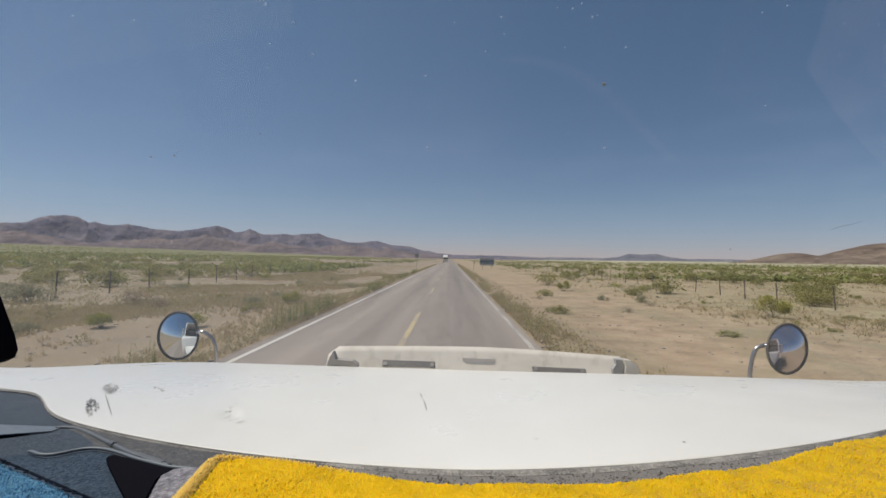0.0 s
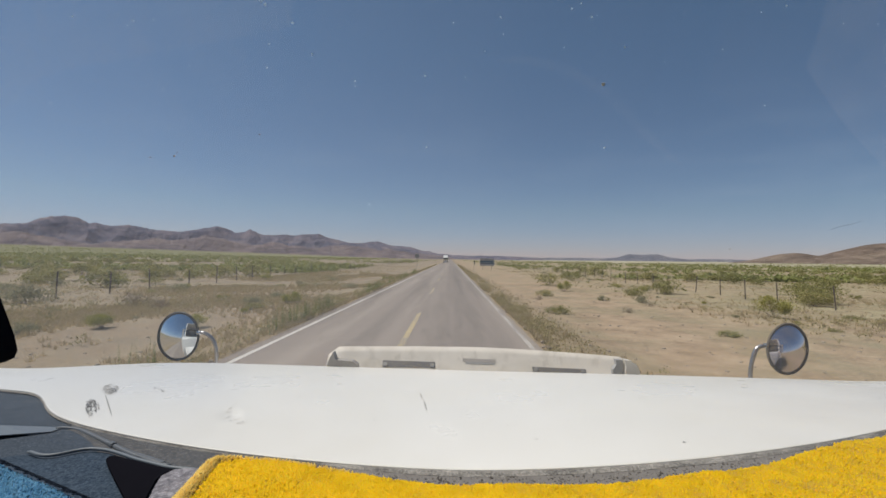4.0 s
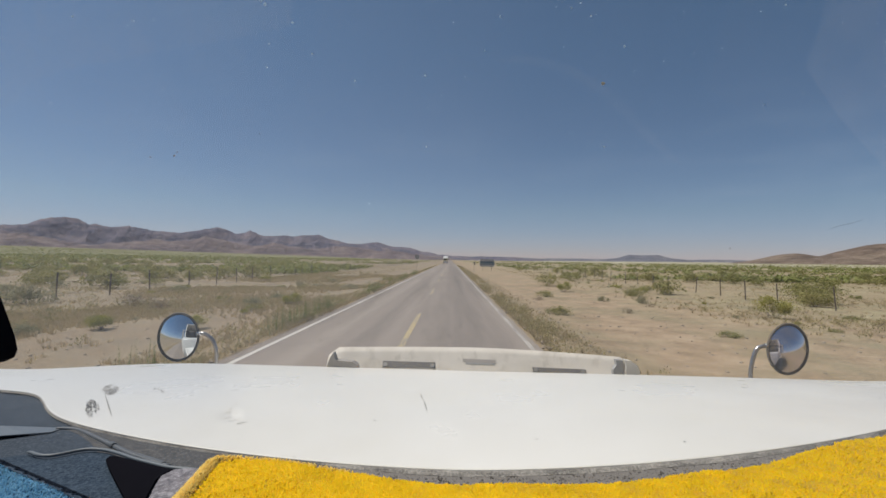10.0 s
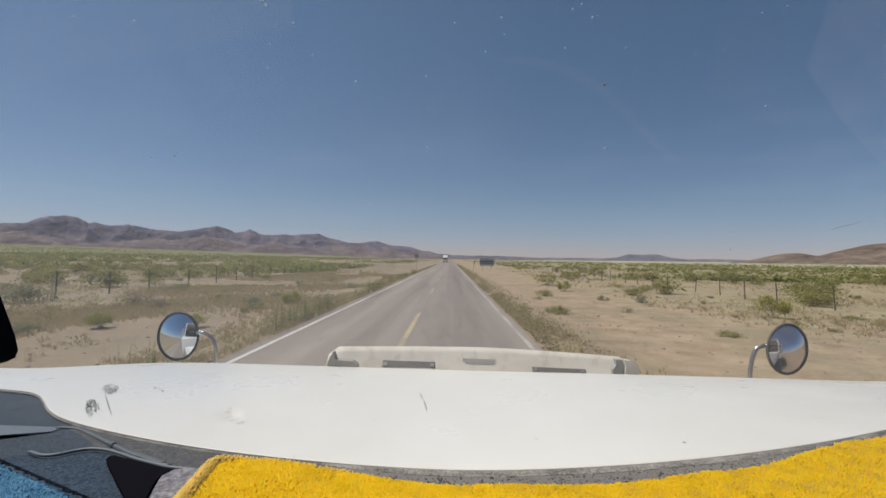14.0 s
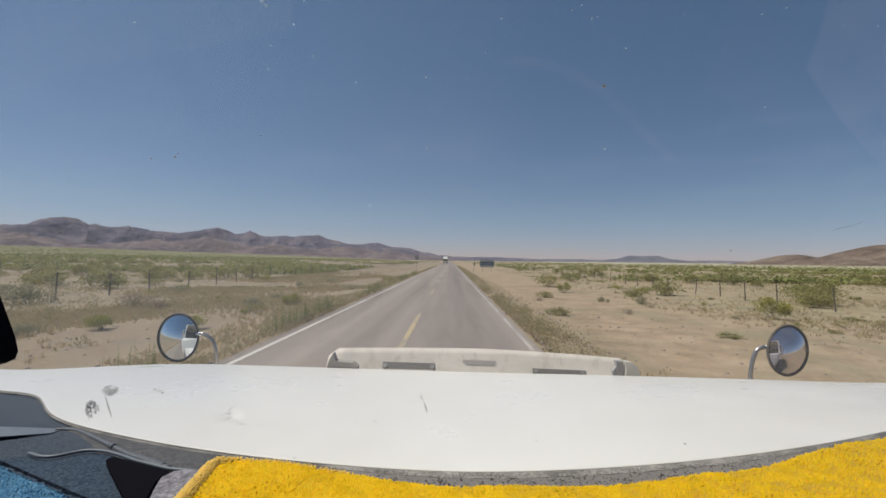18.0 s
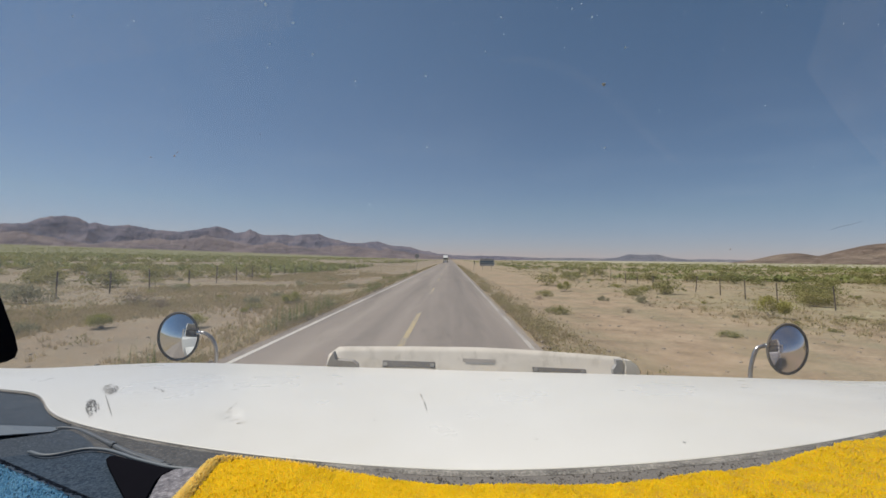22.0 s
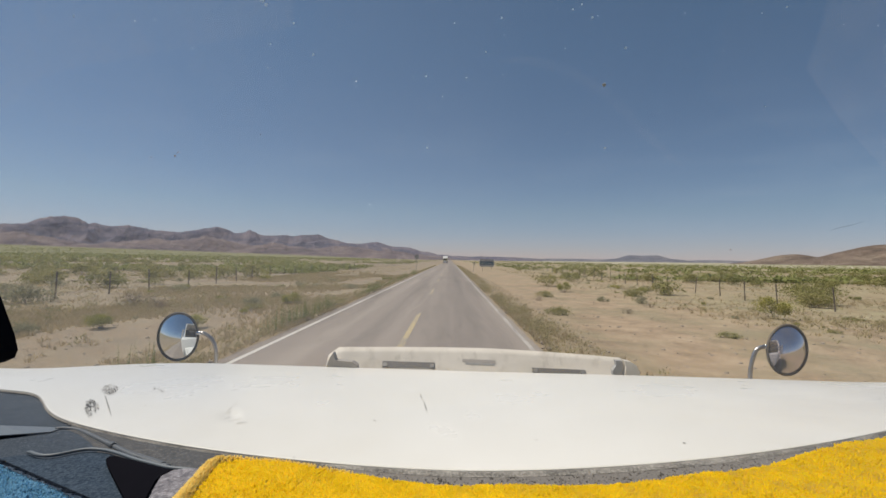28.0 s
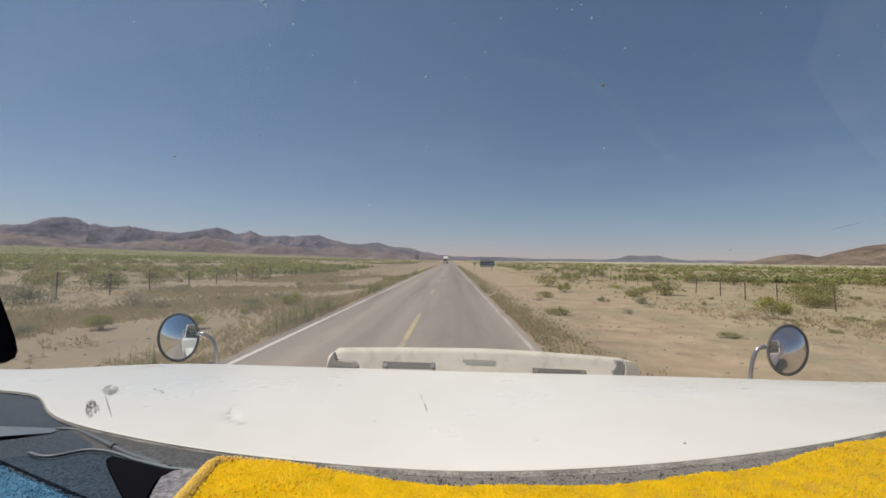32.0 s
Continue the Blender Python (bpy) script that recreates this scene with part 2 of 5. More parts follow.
def mat_deflector():
    n = Nodes("dusty_white_plastic", 0.6, 0, 0.4)
    grime, drip = n.noise(6.0, 5, 0.7), n.noise((30.0, 30.0, 9.0), 4, 0.7)
    c = n.mix(n.ramp(grime, [(0.4, 0.0), (0.72, 0.55)]), (0.68, 0.635, 0.565), (0.5, 0.455, 0.39))
    c = n.mix(n.ramp(drip, [(0.52, 0.0), (0.72, 0.6)]), c, (0.36, 0.32, 0.27))
    n.colour(c)
    return n.m


def mat_glass():
    n = Nodes("windshield_glass", 0.02, 0, 0.5)
    film = n.noise((2.2, 2.2, 1.3), 4, 0.6)
    tr = n.t.nodes.new("ShaderNodeBsdfTransparent")
    tr.inputs[0].default_value = (0.955, 0.962, 0.975, 1)
    gl = n.t.nodes.new("ShaderNodeBsdfGlossy")
    gl.inputs["Roughness"].default_value = 0.01
    di = n.t.nodes.new("ShaderNodeBsdfTranslucent")
    di.inputs[0].default_value = (0.7, 0.72, 0.745, 1)
    m1, m2 = n.t.nodes.new("ShaderNodeMixShader"), n.t.nodes.new("ShaderNodeMixShader")
    m1.inputs[0].default_value = 0.014
    n.link(tr.outputs[0], m1.inputs[1])
    n.link(gl.outputs[0], m1.inputs[2])
    # streaky dust, also graded to paint the sky's paler left and deeper right
    x, z = n.axis(0), n.axis(2)
    side = n.t.nodes.new("ShaderNodeMapRange")
    side.inputs[1].default_value, side.inputs[2].default_value, side.inputs[4].default_value = 0.1, -0.5, 0.062
    n.link(x, side.inputs[0])
    streak = n.noise((45.0, 45.0, 4.0), 3, 0.6)
    amount = n.ramp(film, [(0.35, 0.06), (0.75, 0.092)])
    amount = n.math("ADD", amount, n.math("MULTIPLY", side.outputs[0], n.ramp(streak, [(0.3, 0.7), (0.7, 1.2)])))
    east = n.t.nodes.new("ShaderNodeMapRange")
    east.inputs[1].default_value, east.inputs[2].default_value, east.inputs[3].default_value, east.inputs[4].default_value = 0.0, 0.42, 1.0, 0.06
    n.link(x, east.inputs[0])
    clean = n.t.nodes.new("ShaderNodeMapRange")
    clean.inputs[1].default_value, clean.inputs[2].default_value, clean.inputs[3].default_value = 1.8, 1.98, 0.4
    n.link(z, clean.inputs[0])
    amount = n.math("MULTIPLY", n.math("MULTIPLY", amount, east.outputs[0]), clean.outputs[0])
    # thicker film low on the passenger's side
    low, out = n.t.nodes.new("ShaderNodeMapRange"), n.t.nodes.new("ShaderNodeMapRange")
    low.inputs[1].default_value, low.inputs[2].default_value, low.inputs[4].default_value = 2.05, 1.97, 0.055
    out.inputs[1].default_value, out.inputs[2].default_value = 0.12, 0.45
    n.link(z, low.inputs[0])
    n.link(x, out.inputs[0])
    amount = n.math("ADD", amount, n.math("MULTIPLY", low.outputs[0], n.math("MULTIPLY", out.outputs[0], n.ramp(film, [(0.3, 0.6), (0.7, 1.4)]))))
    n.link(amount, m2.inputs[0])
    n.link(m1.outputs[0], m2.inputs[1])
    n.link(di.outputs[0], m2.inputs[2])
    n.link(m2.outputs[0], n.t.nodes["Material Output"].inputs[0])
    return n.m


def mat_veil(name, c, amount, streaky):
    """A thin film that lets most light through, for dirt and a painted reflection."""
    n = Nodes(name, 0.9)
    tr, di, mx = n.t.nodes.new("ShaderNodeBsdfTransparent"), n.t.nodes.new("ShaderNodeBsdfTranslucent"), n.t.nodes.new("ShaderNodeMixShader")
    di.inputs[0].default_value = (*c, 1)
    f = n.noise((70.0, 70.0, 6.0) if streaky else 25.0, 4, 0.65)
    n.link(n.ramp(f, [(0.3, amount * 0.45), (0.7, amount * 1.5)]), mx.inputs[0])
    n.link(tr.outputs[0], mx.inputs[1])
    n.link(di.outputs[0], mx.inputs[2])
    n.link(mx.outputs[0], n.t.nodes["Material Output"].inputs[0])
    return n.m


def mat_speckled(name, dark, light, scale):
    """Short-napped stuff: small pale dots on a dark ground."""
    n = Nodes(name, 0.85, 0, 0.2)
    dots = n.noise(scale, 2, 0.7)
    c = n.ramp(dots, [(0.36, dark), (0.52, tuple(0.6 * a + 0.4 * b for a, b in zip(dark, light))), (0.68, light)])
    n.colour(n.mix(0.35, c, n.ramp(n.noise(30.0, 4, 0.6), [(0.3, 0.7), (0.7, 1.3)]), "MULTIPLY"))
    n.bump(dots, 0.5, 0.003)
    return n.m


def mat_dusty_mirror():
    """Silvered glass under a film of road dust."""
    n = Nodes("dusty_mirror_glass", 0.05, 1.0)
    n.colour((0.74, 0.7, 0.75))
    di, mx = n.t.nodes.new("ShaderNodeBsdfDiffuse"), n.t.nodes.new("ShaderNodeMixShader")
    di.inputs[0].default_value = (0.42, 0.36, 0.33, 1)
    n.link(n.ramp(n.noise(30.0, 4, 0.65), [(0.3, 0.1), (0.7, 0.28)]), mx.inputs[0])
    n.link(n.b.outputs[0], mx.inputs[1])
    n.link(di.outputs[0], mx.inputs[2])
    n.link(mx.outputs[0], n.t.nodes["Material Output"].inputs[0])
    return n.m


def mat_speck(name, c):
    n = Nodes(name, 0.9)
    tr = n.t.nodes.new("ShaderNodeBsdfTranslucent")
    n.link(n.mix(n.noise(900.0), tuple(v * 0.8 for v in c), c), tr.inputs[0])
    n.link(tr.outputs[0], n.t.nodes["Material Output"].inputs[0])
    return n.m


def mat_pile(name, a, b):
    n = Nodes(name, 0.9, 0, 0.2)
    n.b.inputs["Sheen Weight"].default_value = 0.35
    c = n.ramp(n.island(), [(0.0, a), (1.0, b)])
    n.colour(c)
    tr = n.t.nodes.new("ShaderNodeBsdfTranslucent")
    n.link(c, tr.inputs[0])
    mx = n.t.nodes.new("ShaderNodeMixShader")
    mx.inputs[0].default_value = 0.6
    n.link(n.b.outputs[0], mx.inputs[1])
    n.link(tr.outputs[0], mx.inputs[2])
    n.link(mx.outputs[0], n.t.nodes["Material Output"].inputs[0])
    return n.m


M = {
    "ground": mat_ground(), "road": mat_road(),
    "line": mat_paintline("white_line_paint", (0.58, 0.55, 0.5), 0.46),
    "worn_line": mat_paintline("worn_white_line_paint", (0.48, 0.44, 0.39), 0.5),
    "yellow": mat_paintline("yellow_line_paint", (0.52, 0.41, 0.22), 0.49),
    "green": mat_leaf("mesquite_leaf", (0.235, 0.232, 0.085), (0.35, 0.335, 0.135), (0.44, 0.385, 0.215)),
    # separate leaf colour for the scrub of the far plain
    "far_green": mat_leaf("far_scrub_leaf", (0.235, 0.255, 0.085), (0.34, 0.345, 0.13), (0.46, 0.4, 0.24)),
    "sage": mat_leaf("sage_leaf", (0.27, 0.27, 0.17), (0.38, 0.365, 0.235), (0.45, 0.4, 0.26)),
    "yellowgreen": mat_leaf("broom_leaf", (0.25, 0.255, 0.06), (0.39, 0.375, 0.105), (0.46, 0.41, 0.16)),
    "weed": mat_leaf("weed_leaf", (0.27, 0.25, 0.12), (0.38, 0.34, 0.17), (0.45, 0.38, 0.22)),
    "tallweed": mat_leaf("tall_weed_leaf", (0.15, 0.18, 0.06), (0.24, 0.26, 0.1), (0.34, 0.3, 0.15)),
    "straw": mat_leaf("dry_grass", (0.46, 0.365, 0.225), (0.6, 0.49, 0.32), (0.4, 0.31, 0.2)),
    "brush": mat_leaf("dead_brush", (0.16, 0.12, 0.09), (0.26, 0.2, 0.15), (0.34, 0.27, 0.19)),
    "bark": plain("bark", (0.11, 0.08, 0.055), 0.9, grain=40, vary=0.35, bump=0.5),
    "post": plain("weathered_post", (0.14, 0.112, 0.09), 0.9, grain=50, vary=0.35, bump=0.5),
    "wire": plain("rusty_wire", (0.12, 0.09, 0.07), 0.6, 0.7),
    # mountain and foothill colours have the blue-mauve haze of distance mixed in
    "mountain": mat_rock("hazed_mountain_rock", (0.112, 0.112, 0.155), (0.168, 0.154, 0.192), (0.235, 0.2, 0.22)),
    "foothill": mat_rock("hazed_foothill_rock", (0.142, 0.118, 0.13), (0.192, 0.155, 0.16), (0.255, 0.205, 0.195)),
    "hill": mat_rock("hill_rock", (0.145, 0.11, 0.088), (0.2, 0.152, 0.12), (0.26, 0.205, 0.155)),
    # blue-grey stands for the haze before the farthest hills
    "mesa": mat_rock("hazed_mesa_rock", (0.15, 0.155, 0.185), (0.19, 0.19, 0.22), (0.24, 0.235, 0.25)),
    "grit": mat_leaf("grey_grit", (0.085, 0.078, 0.07), (0.19, 0.178, 0.162), (0.42, 0.4, 0.37)),
    "dust": plain("grey_road_dust", (0.185, 0.172, 0.158), 0.9, grain=420, vary=0.35, bump=0.4),
    "stone": plain("stone", (0.3, 0.25, 0.2), 0.9, grain=30, vary=0.3),
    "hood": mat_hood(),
    "deflector": mat_deflector(),
    "slot": plain("dark_slot", (0.16, 0.152, 0.145), 0.6, vary=0.3),
    "smudge": plain("grey_scuff", (0.34, 0.335, 0.325), 0.8, vary=0.3),
    "edge": plain("faint_grey_edge", (0.58, 0.57, 0.55), 0.8, vary=0.15),
    "faint": plain("dent_shade_grey", (0.68, 0.67, 0.64), 0.8, vary=0.1),
    "stain": plain("brown_grey_stain", (0.36, 0.33, 0.3), 0.85, vary=0.3),
    "scratch": plain("dark_scratch", (0.1, 0.1, 0.1), 0.8, grain=300, vary=0.5),
    "cowl": mat_speckled("grey_blue_cowl", (0.028, 0.042, 0.062), (0.075, 0.094, 0.122), 300.0),
    "dash": mat_speckled("blue_grey_dash", (0.012, 0.027, 0.05), (0.062, 0.09, 0.128), 330.0),
    "blade": plain("pale_grey_blade", (0.115, 0.142, 0.172), 0.5, vary=0.15),
    "seal": plain("dusty_rubber_seal", (0.27, 0.257, 0.235), 0.9, grain=330, vary=0.6, bump=0.6),
    "wiper": plain("grey_wiper", (0.092, 0.105, 0.12), 0.5, vary=0.2),
    "black": plain("black_plastic_and_opening", (0.006, 0.006, 0.009), 0.9, vary=0.3, spec=0.02),
    "trim": mat_speckled("grey_dash_plastic", (0.12, 0.118, 0.14), (0.33, 0.325, 0.36), 190.0),
    "dull_chrome": plain("dull_chrome", (0.42, 0.4, 0.39), 0.34, 1.0, grain=120, vary=0.3, bump=0.05),
    "chrome": plain("chrome", (0.7, 0.7, 0.7), 0.18, 1.0, vary=0.1, bump=0.02),
    "rubber": plain("black_rubber", (0.022, 0.022, 0.022), 0.6, vary=0.3),
    "mirror": plain("mirror_glass", (0.82, 0.85, 0.86), 0.02, 1.0, vary=0.02, bump=0.0),
    "dusty_rubber": plain("dusty_rubber", (0.13, 0.108, 0.088), 0.8, grain=200, vary=0.4),
    "dusty_mirror": mat_dusty_mirror(),
    "panel": mat_speckled("grey_cowl_panel", (0.055, 0.058, 0.064), (0.13, 0.128, 0.128), 260.0),
    "stitch": plain("navy_stitching", (0.01, 0.02, 0.04), 0.9, grain=200, vary=0.3),
    "glass": mat_glass(),
    "dark_glass": plain("dark_glass", (0.015, 0.018, 0.02), 0.05, vary=0.1, bump=0.0),
    "yellow_pile": mat_pile("yellow_chenille", (1.0, 0.71, 0.008), (1.0, 0.82, 0.022)),
    "yellow_hem": mat_pile("yellow_hem", (1.0, 0.77, 0.2), (1.0, 0.85, 0.36)),
    "blue_pile": mat_pile("blue_chenille", (0.11, 0.36, 0.58), (0.26, 0.56, 0.78)),
    "corner_reflection": mat_veil("corner_reflection_film", (0.75, 0.7, 0.7), 0.034, False),
    "wiper_veil": mat_veil("wiper_streak", (0.75, 0.72, 0.72), 0.018, False),
    "side_veil": mat_veil("streaky_dust_film", (0.72, 0.71, 0.72), 0.034, True),
    "hair": mat_veil("dark_hairline", (0.05, 0.05, 0.06), 0.16, False),
    "speck": mat_speck("pale_dirt_speck", (0.74, 0.86, 0.98)),
    "tan_speck": mat_speck("tan_dirt_speck", (0.62, 0.6, 0.54)),
    "dark_speck": mat_speck("dark_dirt_speck", (0.62, 0.55, 0.52)),
    "body": plain("white_body_paint", (0.72, 0.71, 0.68), 0.4, grain=12, vary=0.06, bump=0.03),
    "interior": plain("grey_cab_lining", (0.14, 0.14, 0.15), 0.85, grain=50, vary=0.2),
    "concrete": plain("pale_concrete", (0.5, 0.45, 0.39), 0.9, grain=9, vary=0.18, bump=0.3, dist=0.01),
    "sign_grey": plain("grey_sign_sheet", (0.34, 0.34, 0.34), 0.5, vary=0.12),
    "sign_blue": plain("dark_blue_sign_sheet", (0.06, 0.115, 0.16), 0.5, vary=0.15),
    "sign_white": plain("white_letters", (0.6, 0.62, 0.62), 0.6, vary=0.1),
    "steel": plain("galvanised_steel", (0.35, 0.34, 0.32), 0.5, 0.6, vary=0.2),
    "cab_cream": plain("cream_cab_paint", (0.55, 0.47, 0.28), 0.35, grain=10, vary=0.1),
}


# ---- mesh helpers ----
def flat(bm):
    me = bpy.data.meshes.new("mesh")
    bm.to_mesh(me)
    bm.free()
    return me


def part(name, shape, material, parent=None, label="", smooth=False):
    """One mesh object from a bmesh, a mesh or (vertices, faces), given in its parent's space."""
    if isinstance(shape, tuple):
        me = bpy.data.meshes.new(name)
        me.from_pydata(shape[0], [], shape[1])
    elif isinstance(shape, bmesh.types.BMesh):
        bmesh.ops.recalc_face_normals(shape, faces=shape.faces)
        me = flat(shape)
    else:
        me = shape
    if not me.materials:
        me.materials.append(material)
    if smooth:
        me.polygons.foreach_set("use_smooth", [True] * len(me.polygons))
    ob = new(name, me)
    ob.parent = parent
    return tagged(ob, label)


def thing(name, label, category, at=(0, 0, 0), group="", kind=""):
    ob = new(name)
    ob.location = at
    ob.empty_display_size = 0.2
    return tagged(ob, label, category, group, kind)


def box(x0, x1, y0, y1, z0, z1, bevel=0.0, bm=None):
    bm = bm or bmesh.new()
    got = bmesh.ops.create_cube(bm, size=1)["verts"]
    for v in got:
        v.co = Vector(((x0 + x1) / 2 + v.co.x * (x1 - x0), (y0 + y1) / 2 + v.co.y * (y1 - y0), (z0 + z1) / 2 + v.co.z * (z1 - z0)))
    if bevel:
        edges = list({e for v in got for e in v.link_edges})
        bmesh.ops.bevel(bm, geom=edges, offset=bevel, segments=2, affect="EDGES")
    return bm


def tube(points, radii, n=8, bm=None, closed=False):
    """A tapered tube along points, with capped ends."""
    bm = bm or bmesh.new()
    pts = [Vector(p) for p in points]
    if isinstance(radii, (int, float)):
        radii = [radii] * len(pts)
    rings = []
    for i, p in enumerate(pts):
        a, b = pts[(i - 1) % len(pts)] if closed else pts[max(0, i - 1)], pts[(i + 1) % len(pts)] if closed else pts[min(len(pts) - 1, i + 1)]
        q = (b - a).normalized().to_track_quat("Z", "Y")
        rings.append([bm.verts.new(p + q @ Vector((math.cos(2 * math.pi * k / n) * radii[i], math.sin(2 * math.pi * k / n) * radii[i], 0))) for k in range(n)])
    for i in range(len(rings) - (0 if closed else 1)):
        r, s = rings[i], rings[(i + 1) % len(rings)]
        for k in range(n):
            bm.faces.new((r[k], r[(k + 1) % n], s[(k + 1) % n], s[k]))
    if not closed:
        bm.faces.new(rings[0][::-1])
        bm.faces.new(rings[-1])
    return bm


def curve_points(points, steps=6):
    """Smooth points through a few given ones (Catmull-Rom)."""
    p = [Vector(v) for v in points]
    p = [2 * p[0] - p[1]] + p + [2 * p[-1] - p[-2]]
    out = []
    for i in range(1, len(p) - 2):
        for k in range(steps):
            t = k / steps
            out.append(0.5 * (2 * p[i] + (p[i + 1] - p[i - 1]) * t + (2 * p[i - 1] - 5 * p[i] + 4 * p[i + 1] - p[i + 2]) * t * t
                              + (3 * p[i] - p[i - 1] - 3 * p[i + 1] + p[i + 2]) * t ** 3))
    return out + [p[-2]]


def prism(outline, push, bm=None):
    """A solid from an outline in space, pushed along a vector."""
    bm = bm or bmesh.new()
    a = [bm.verts.new(Vector(p)) for p in outline]
    b = [bm.verts.new(Vector(p) + Vector(push)) for p in outline]
    bm.faces.new(a)
    bm.faces.new(b[::-1])
    for i in range(len(a)):
        j = (i + 1) % len(a)
        bm.faces.new((a[i], b[i], b[j], a[j]))
    return bm


def sheet(fn, us, vs, bm=None):
    """A surface of fn(u, v)."""
    bm = bm or bmesh.new()
    g = [[bm.verts.new(fn(u, v)) for v in vs] for u in us]
    for i in range(len(us) - 1):
        for j in range(len(vs) - 1):
            bm.faces.new((g[i][j], g[i + 1][j], g[i + 1][j + 1], g[i][j + 1]))
    return bm


def span(a, b, n):
    return [a + (b - a) * i / (n - 1) for i in range(n)]


def ease(t):
    t = min(1.0, max(0.0, t))
    return t * t * (3 - 2 * t)


def thicken(ob, d, offset=-1.0):
    m = ob.modifiers.new("thickness", "SOLIDIFY")
    m.thickness, m.offset = d, offset
    return ob


def replicate(v, f, mats):
    """Many copies of a small mesh (arrays of vertices and equal faces) as one."""
    v, f = np.asarray(v, float), np.asarray(f, int)
    a = np.asarray([np.array(m) for m in mats])
    vv = np.einsum("nij,kj->nki", a[:, :3, :3], v) + a[:, None, :3, 3]
    ff = f[None] + (np.arange(len(a)) * len(v))[:, None, None]
    return vv.reshape(-1, 3), ff.reshape(-1, f.shape[1])


def join_arrays(pieces):
    vs, fs, k = [], [], 0
    for v, f in pieces:
        vs.append(v)
        fs.append(f + k)
        k += len(v)
    return np.concatenate(vs), np.concatenate(fs)


def array_mesh(name, v, f):
    me = bpy.data.meshes.new(name)
    me.vertices.add(len(v))
    me.vertices.foreach_set("co", np.asarray(v, np.float32).ravel())
    n, k = f.shape
    me.loops.add(n * k)
    me.loops.foreach_set("vertex_index", np.asarray(f, np.int32).ravel())
    me.polygons.add(n)
    me.polygons.foreach_set("loop_start", np.arange(0, n * k, k, dtype=np.int32))
    me.update(calc_edges=True)
    return me


# ---- ground ----
ROAD_L, ROAD_R = -4.6, 2.2
BRIDGE_Y0, BRIDGE_Y1 = -144.0, -124.0


def ground_z(x, y):
    d = max(ROAD_L - x, x - ROAD_R, 0.0)
    if d == 0.0:
        return -0.09
    z = -0.03 - 0.28 * ease(d / 3.2)
    n = noise.noise((x * 0.16, y * 0.16, 0.0)) * 0.11 + noise.noise((x * 0.55, y * 0.55, 3.0)) * 0.05
    z += n * ease((d - 0.6) / 4.0)
    if d > 25:
        z += noise.noise((x * 0.02, y * 0.02, 7.0)) * 0.7 * ease((d - 25) / 60)
    if d > 300:
        z += (0.019 if x < 0 else 0.0085) * (d - 300) * ease((d - 300) / 600)
    dip = ease(1 - abs(y - (BRIDGE_Y0 + BRIDGE_Y1) / 2) / 13.0) * ease((d + 0.5) / 2.0)
    return z - 1.3 * dip * (1.0 if d < 60 else 0.0)


def steps_out(a, b, first, grow):
    out, s = [a], first
    while abs(out[-1]) < abs(b):
        out.append(out[-1] + s)
        s *= grow
    out[-1] = b
    return out


xs = sorted(set([-v for v in steps_out(30, 4850, 1.0, 1.16)] + span(-30, ROAD_L, 44) + span(ROAD_L, ROAD_R, 5) + span(ROAD_R, 30, 48) + steps_out(30, 4850, 1.0, 1.16)))
ys = sorted(set([-v for v in steps_out(330, 4850, 8.0, 1.22)] + span(-330, -160, 12) + span(-160, -110, 18) + span(-105, -22, 18) + span(-22, 62, 120) + steps_out(62, 4850, 1.0, 1.1)))
gv = [(x, y, ground_z(x, y)) for x in xs for y in ys]
ny = len(ys)
gf = [(i * ny + j, (i + 1) * ny + j, (i + 1) * ny + j + 1, i * ny + j + 1) for i in range(len(xs) - 1) for j in range(ny - 1)]
ground = part("ground", (gv, gf), M["ground"], smooth=True)
tagged(ground, "flat sandy desert plain with dry grass patches", "ground", kind="structure")


# ---- road ----
def road_z(x):
    c = (ROAD_L + ROAD_R) / 2
    return 0.0 - 0.035 * ((x - c) / 3.5) ** 2


def road_strip(x0, x1, y0, y1, lift, nx=2, ny2=2):
    return sheet(lambda x, y: Vector((x, y, road_z(x) + lift)), span(x0, x1, nx), span(y0, y1, ny2))


bm = bmesh.new()
edge_y = span(-700, -30, 60) + span(-28, 80, 160) + span(85, 400, 60) + [700, 1200, 2200, 4500]
cols = []
for y in edge_y:
    wl = noise.noise((y * 0.7, 0, 5)) * 0.07 + noise.noise((y * 2.3, 0, 6)) * 0.04
    wr = noise.noise((y * 0.7, 9, 5)) * 0.07 + noise.noise((y * 2.3, 9, 6)) * 0.04
    row = [ROAD_L + wl] + span(ROAD_L + 0.25, ROAD_R - 0.25, 9) + [ROAD_R + wr]
    cols.append([bm.verts.new((row[0] - 0.05, y, -0.12))] + [bm.verts.new((x, y, road_z(x))) for x in row] + [bm.verts.new((row[-1] + 0.05, y, -0.12))])
for a, b in zip(cols, cols[1:]):
    for k in range(len(a) - 1):
        bm.faces.new((a[k], a[k + 1], b[k + 1], b[k]))
road = part("road", bm, M["road"], smooth=False)
tagged(road, "straight two-lane road of sun-bleached worn grey asphalt", "road", kind="structure")
for x, mat, label in ((-4.27, "line", "white edge line painted on the asphalt"), (1.99, "worn_line", "dusty worn white edge line painted on the asphalt")):
    strip = part("edge_line", road_strip(x - 0.062, x + 0.062, -700, 4500, 0.004, 2, 60), M[mat])
    tagged(strip, label, "road marking", "edge lines of the road", "structure")
dash_mesh = flat(road_strip(-0.07 - 1.14, 0.07 - 1.14, 0, 5.2, 0.004, 2, 4))
